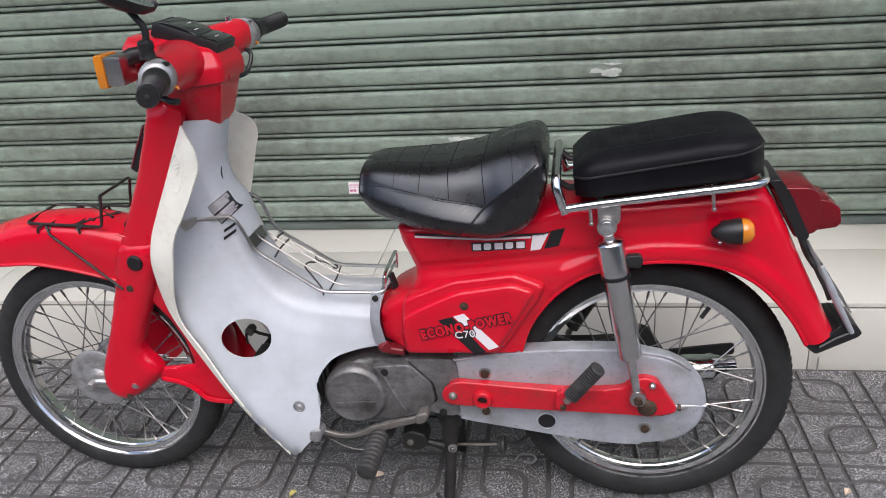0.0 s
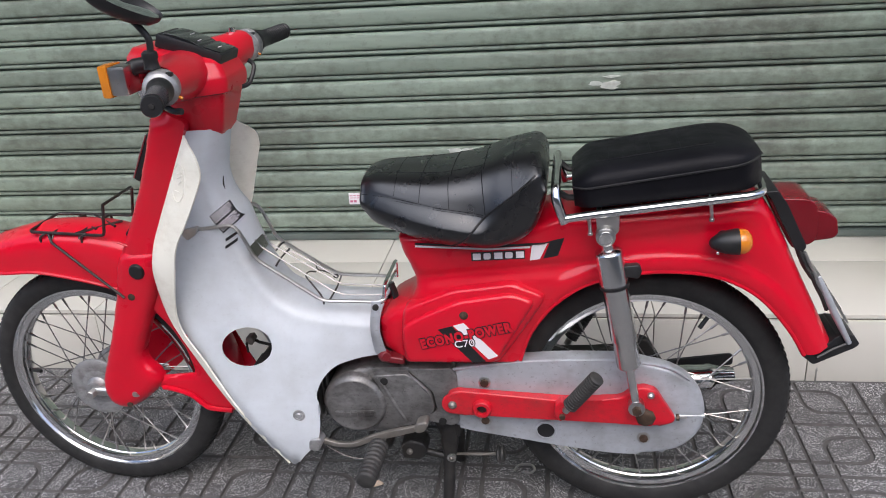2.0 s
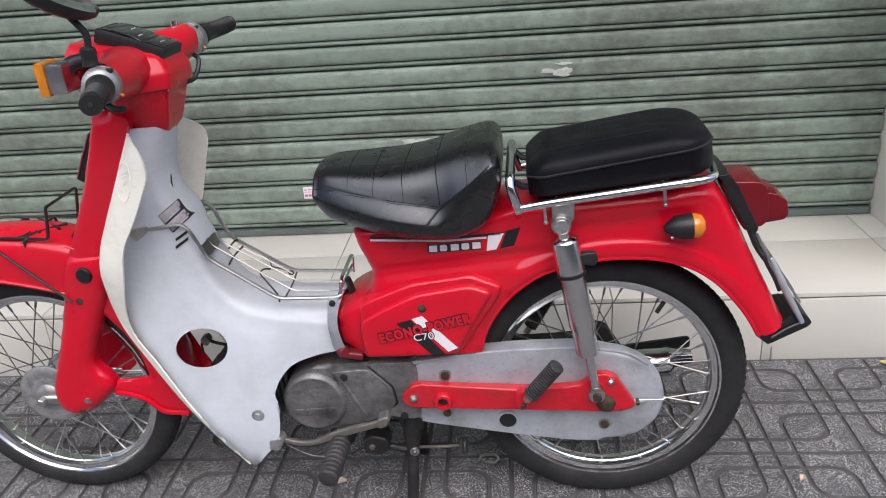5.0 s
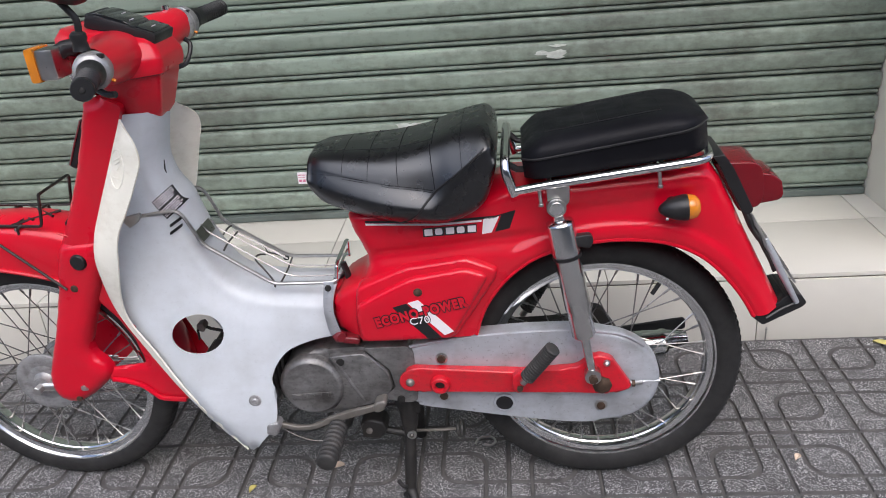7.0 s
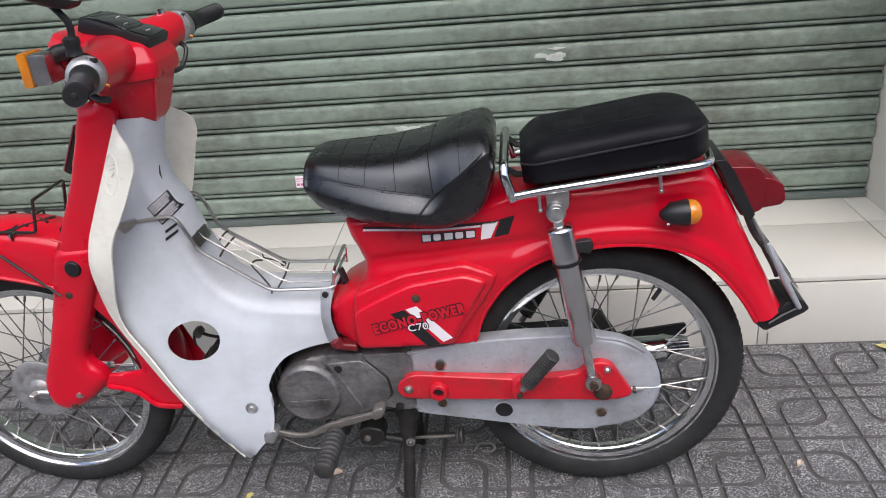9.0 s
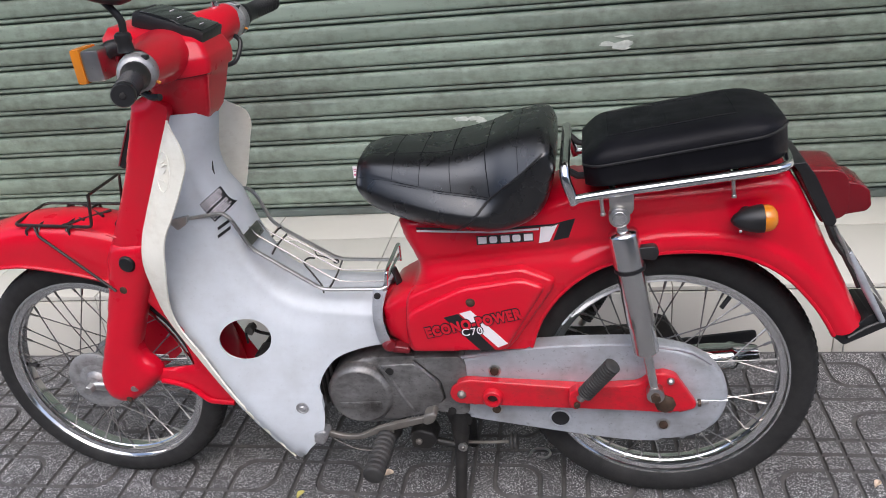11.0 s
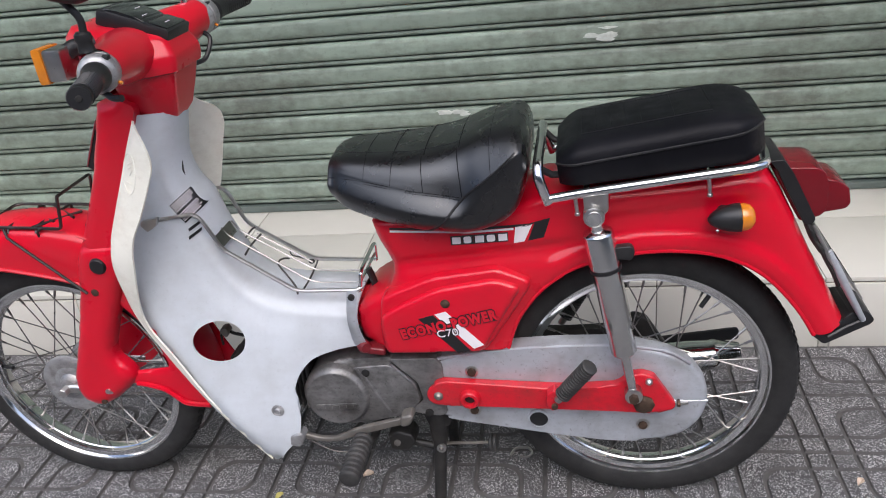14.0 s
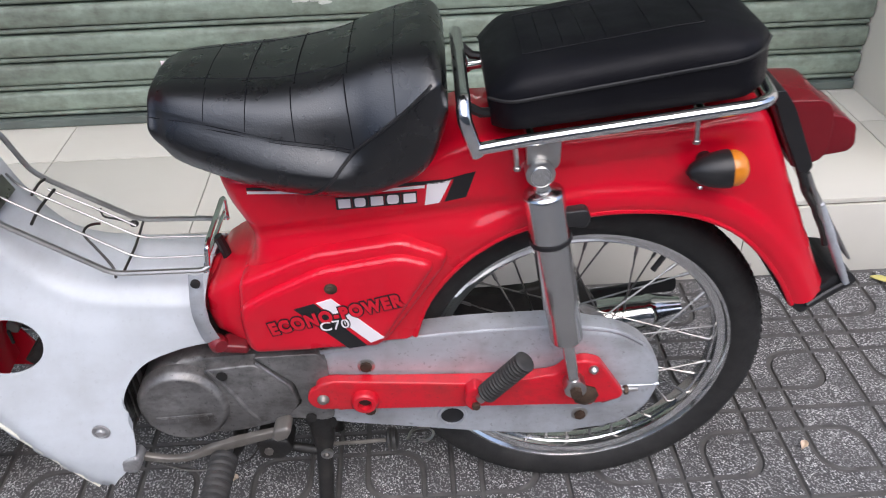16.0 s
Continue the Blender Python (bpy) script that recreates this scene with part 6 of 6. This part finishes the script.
for k in range(2):
    for j in range(4):
        part("print_bar", moved(box(0.0022, 0.0030, -0.042 + 0.021 * j, -0.027 + 0.021 * j, 0.012 - 0.055 * k, 0.045 - 0.055 * k), plate_m @ Matrix.Rotation(radians(-66), 4, "Y")), DECAL_BLACK, plate)
part("plate_bracket", tube([(0.260, -0.052, 0.610), (0.277, -0.052, 0.578), (0.291, -0.052, 0.548), (0.305, -0.052, 0.526)], 0.0035, 8), STEEL, plate)
part("plate_stay", tube([(0.290, -0.050, 0.560), (0.312, -0.050, 0.515), (0.338, -0.048, 0.465), (0.360, -0.046, 0.424)], [0.005, 0.0075, 0.0062, 0.005], 10), SILVER, plate)
FLAP = [(0.268, 0.414), (0.296, 0.388), (0.374, 0.406), (0.384, 0.416), (0.370, 0.434), (0.354, 0.441), (0.334, 0.436), (0.322, 0.428)]
bm = prism(rounded(FLAP, 0.006), -0.072, 0.072, 0.006, 3)
for v in bm.verts:
    v.co.y *= 1 - 0.52 * ease((v.co.x - 0.27) / 0.115)
flap = part("mud_flap", bm, BLACK, bike, "stiff black rubber mud flap end")
part("flap_rib", tube([(0.300, -0.068, 0.404), (0.330, -0.056, 0.416), (0.362, -0.044, 0.424)], 0.003, 6), BLACK, flap)

# ---- loose things ----
FLOOR = 0.0005
sticker = link("paper_sticker", box(-0.362, -0.320, WALL_Y - 0.0112, WALL_Y - 0.0102, 0.322, 0.362), DECAL_WHITE)
tagged(sticker, "small white and pink paper sticker on the shutter", "sticker")
PINK = material("pink_print", (0.55, 0.16, 0.26), 0.6)
for k, (z, h) in enumerate(((0.351, 0.003), (0.344, 0.002), (0.329, 0.008))):
    for j in range(3 if k < 2 else 2):
        part("print_bar", box(-0.359 + 0.0125 * j, -0.349 + 0.0125 * j, WALL_Y - 0.0116, WALL_Y - 0.0111, z, z + h), PINK, sticker)
CHIP = material("bare_pale_patch", (0.52, 0.55, 0.50), 0.7, vary=0.2, scale=60)


def blotch(name, x, z, w, h, seed, label, n=3):
    """Flakes where the paint has come off."""
    rnd = random.Random(seed)
    bm = bmesh.new()
    for k in range(n):
        cx, cz = x + rnd.uniform(-w, w) * 0.5, z + rnd.uniform(-h, h) * 0.5
        rx, rz = w * rnd.uniform(0.18, 0.45), h * rnd.uniform(0.08, 0.28)
        pts = [(cx + rx * math.cos(2 * math.pi * i / 11) * rnd.uniform(0.6, 1.1), WALL_Y - 0.0102 - 0.0003 * k, cz + rz * math.sin(2 * math.pi * i / 11) * rnd.uniform(0.6, 1.1)) for i in range(11)]
        f = bm.faces.new([bm.verts.new(p) for p in pts])
        g = bmesh.ops.extrude_face_region(bm, geom=[f])["geom"]
        for v in g:
            if isinstance(v, bmesh.types.BMVert):
                v.co.y += 0.003
    return tagged(link(name, bm, CHIP, shutter), label)


blotch("paint_scratch", 0.466, 0.700, 0.075, 0.040, 3, "scratched pale patch in the paint", 7)
blotch("paint_patch", 0.038, 0.492, 0.08, 0.030, 5, "pale rubbed patch in the paint", 5)
LEAF = material("yellow_leaf", (0.50, 0.45, 0.14), 0.5, vary=0.15, scale=60)
PALE = material("pale_paper", (0.62, 0.50, 0.38), 0.8, vary=0.25, scale=80)


def leaf(x, y, turn, ln, wd, mat, name, label, cat):
    m = pose(x, y, FLOOR + 0.001, 0, 0, turn)
    rows = []
    for k in range(9):
        u = k / 8
        w = wd * math.sin(math.pi * min(0.98, max(0.02, u))) ** 0.8
        rows.append([m @ Vector((ln * (u - 0.5), w * v, 0.002 + 0.006 * v * v + 0.003 * math.sin(3 * u))) for v in (-1, -0.5, 0, 0.5, 1)])
    return tagged(link(name, shell(loft(rows), 0.0006), mat), label, cat)


leaf(1.288, 0.449, -35, 0.045, 0.011, LEAF, "fallen_leaf", "small yellow leaf lying on the paving", "leaf")
leaf(-0.264, -0.064, 60, 0.022, 0.007, LEAF, "fallen_leaf", "small faded leaf lying on the paving", "leaf")
leaf(-0.082, 0.007, 20, 0.024, 0.010, PALE, "paper_scrap", "pale crumpled scrap lying on the paving", "scrap")
leaf(0.925, 0.005, 50, 0.022, 0.007, PALE, "brown_leaf", "brown leaf fragment lying on the paving", "leaf")
bit = link("wire_scrap", tube(spline([(0.225, 0.075, 0.004), (0.235, 0.095, 0.006), (0.262, 0.100, 0.005), (0.272, 0.085, 0.004), (0.262, 0.070, 0.005), (0.245, 0.066, 0.010)], 5), 0.0028, 8), STEEL)
tagged(bit, "bent scrap of pale plastic tube on the paving", "scrap")
pipe = link("floor_pin", cylinder((1.0, 0.486, 0.0), (1.0, 0.486, 0.045), 0.0022, 8), STEEL)
tagged(pipe, "thin pin standing at the step's tile joint", "pin")

# ---- paving tiles, two by two fields each ----
tile_bm = bmesh.new()
for i in range(2):
    for j in range(2):
        cell(tile_bm, i * PITCH, j * PITCH, (i + j) % 2 == 1)
tile_first = part("paving_tile", tile_bm, TERRAZZO, ground)
tile_mesh = tile_first.data
tile_mesh.materials.append(CEMENT)
nx0, nx1, ny0, ny1 = -9, 9, -9, 2
rnd = random.Random(4)
for i in range(nx0, nx1):
    for j in range(ny0, ny1):
        if j == ny1 - 1:
            continue
        o = tile_first if (i, j) == (nx0, ny0) else new("paving_tile", tile_mesh)
        o.parent = ground
        o.location = (GRID_X + 2 * PITCH * i, GRID_Y + 2 * PITCH * j, rnd.uniform(-0.0006, 0.0))
        o.rotation_euler = (radians(rnd.uniform(-0.1, 0.1)), radians(rnd.uniform(-0.1, 0.1)), 0)

half_bm = bmesh.new()
for i in range(2):
    cell(half_bm, i * PITCH, 0, i % 2 == 1)
half = part("edge_tile", half_bm, TERRAZZO, ground)
half.data.materials.append(CEMENT)
for i in range(nx0, nx1):
    o = half if i == nx0 else new("edge_tile", half.data)
    o.parent = ground
    o.location = (GRID_X + 2 * PITCH * i, GRID_Y + 2 * PITCH * (ny1 - 1), -0.0003)
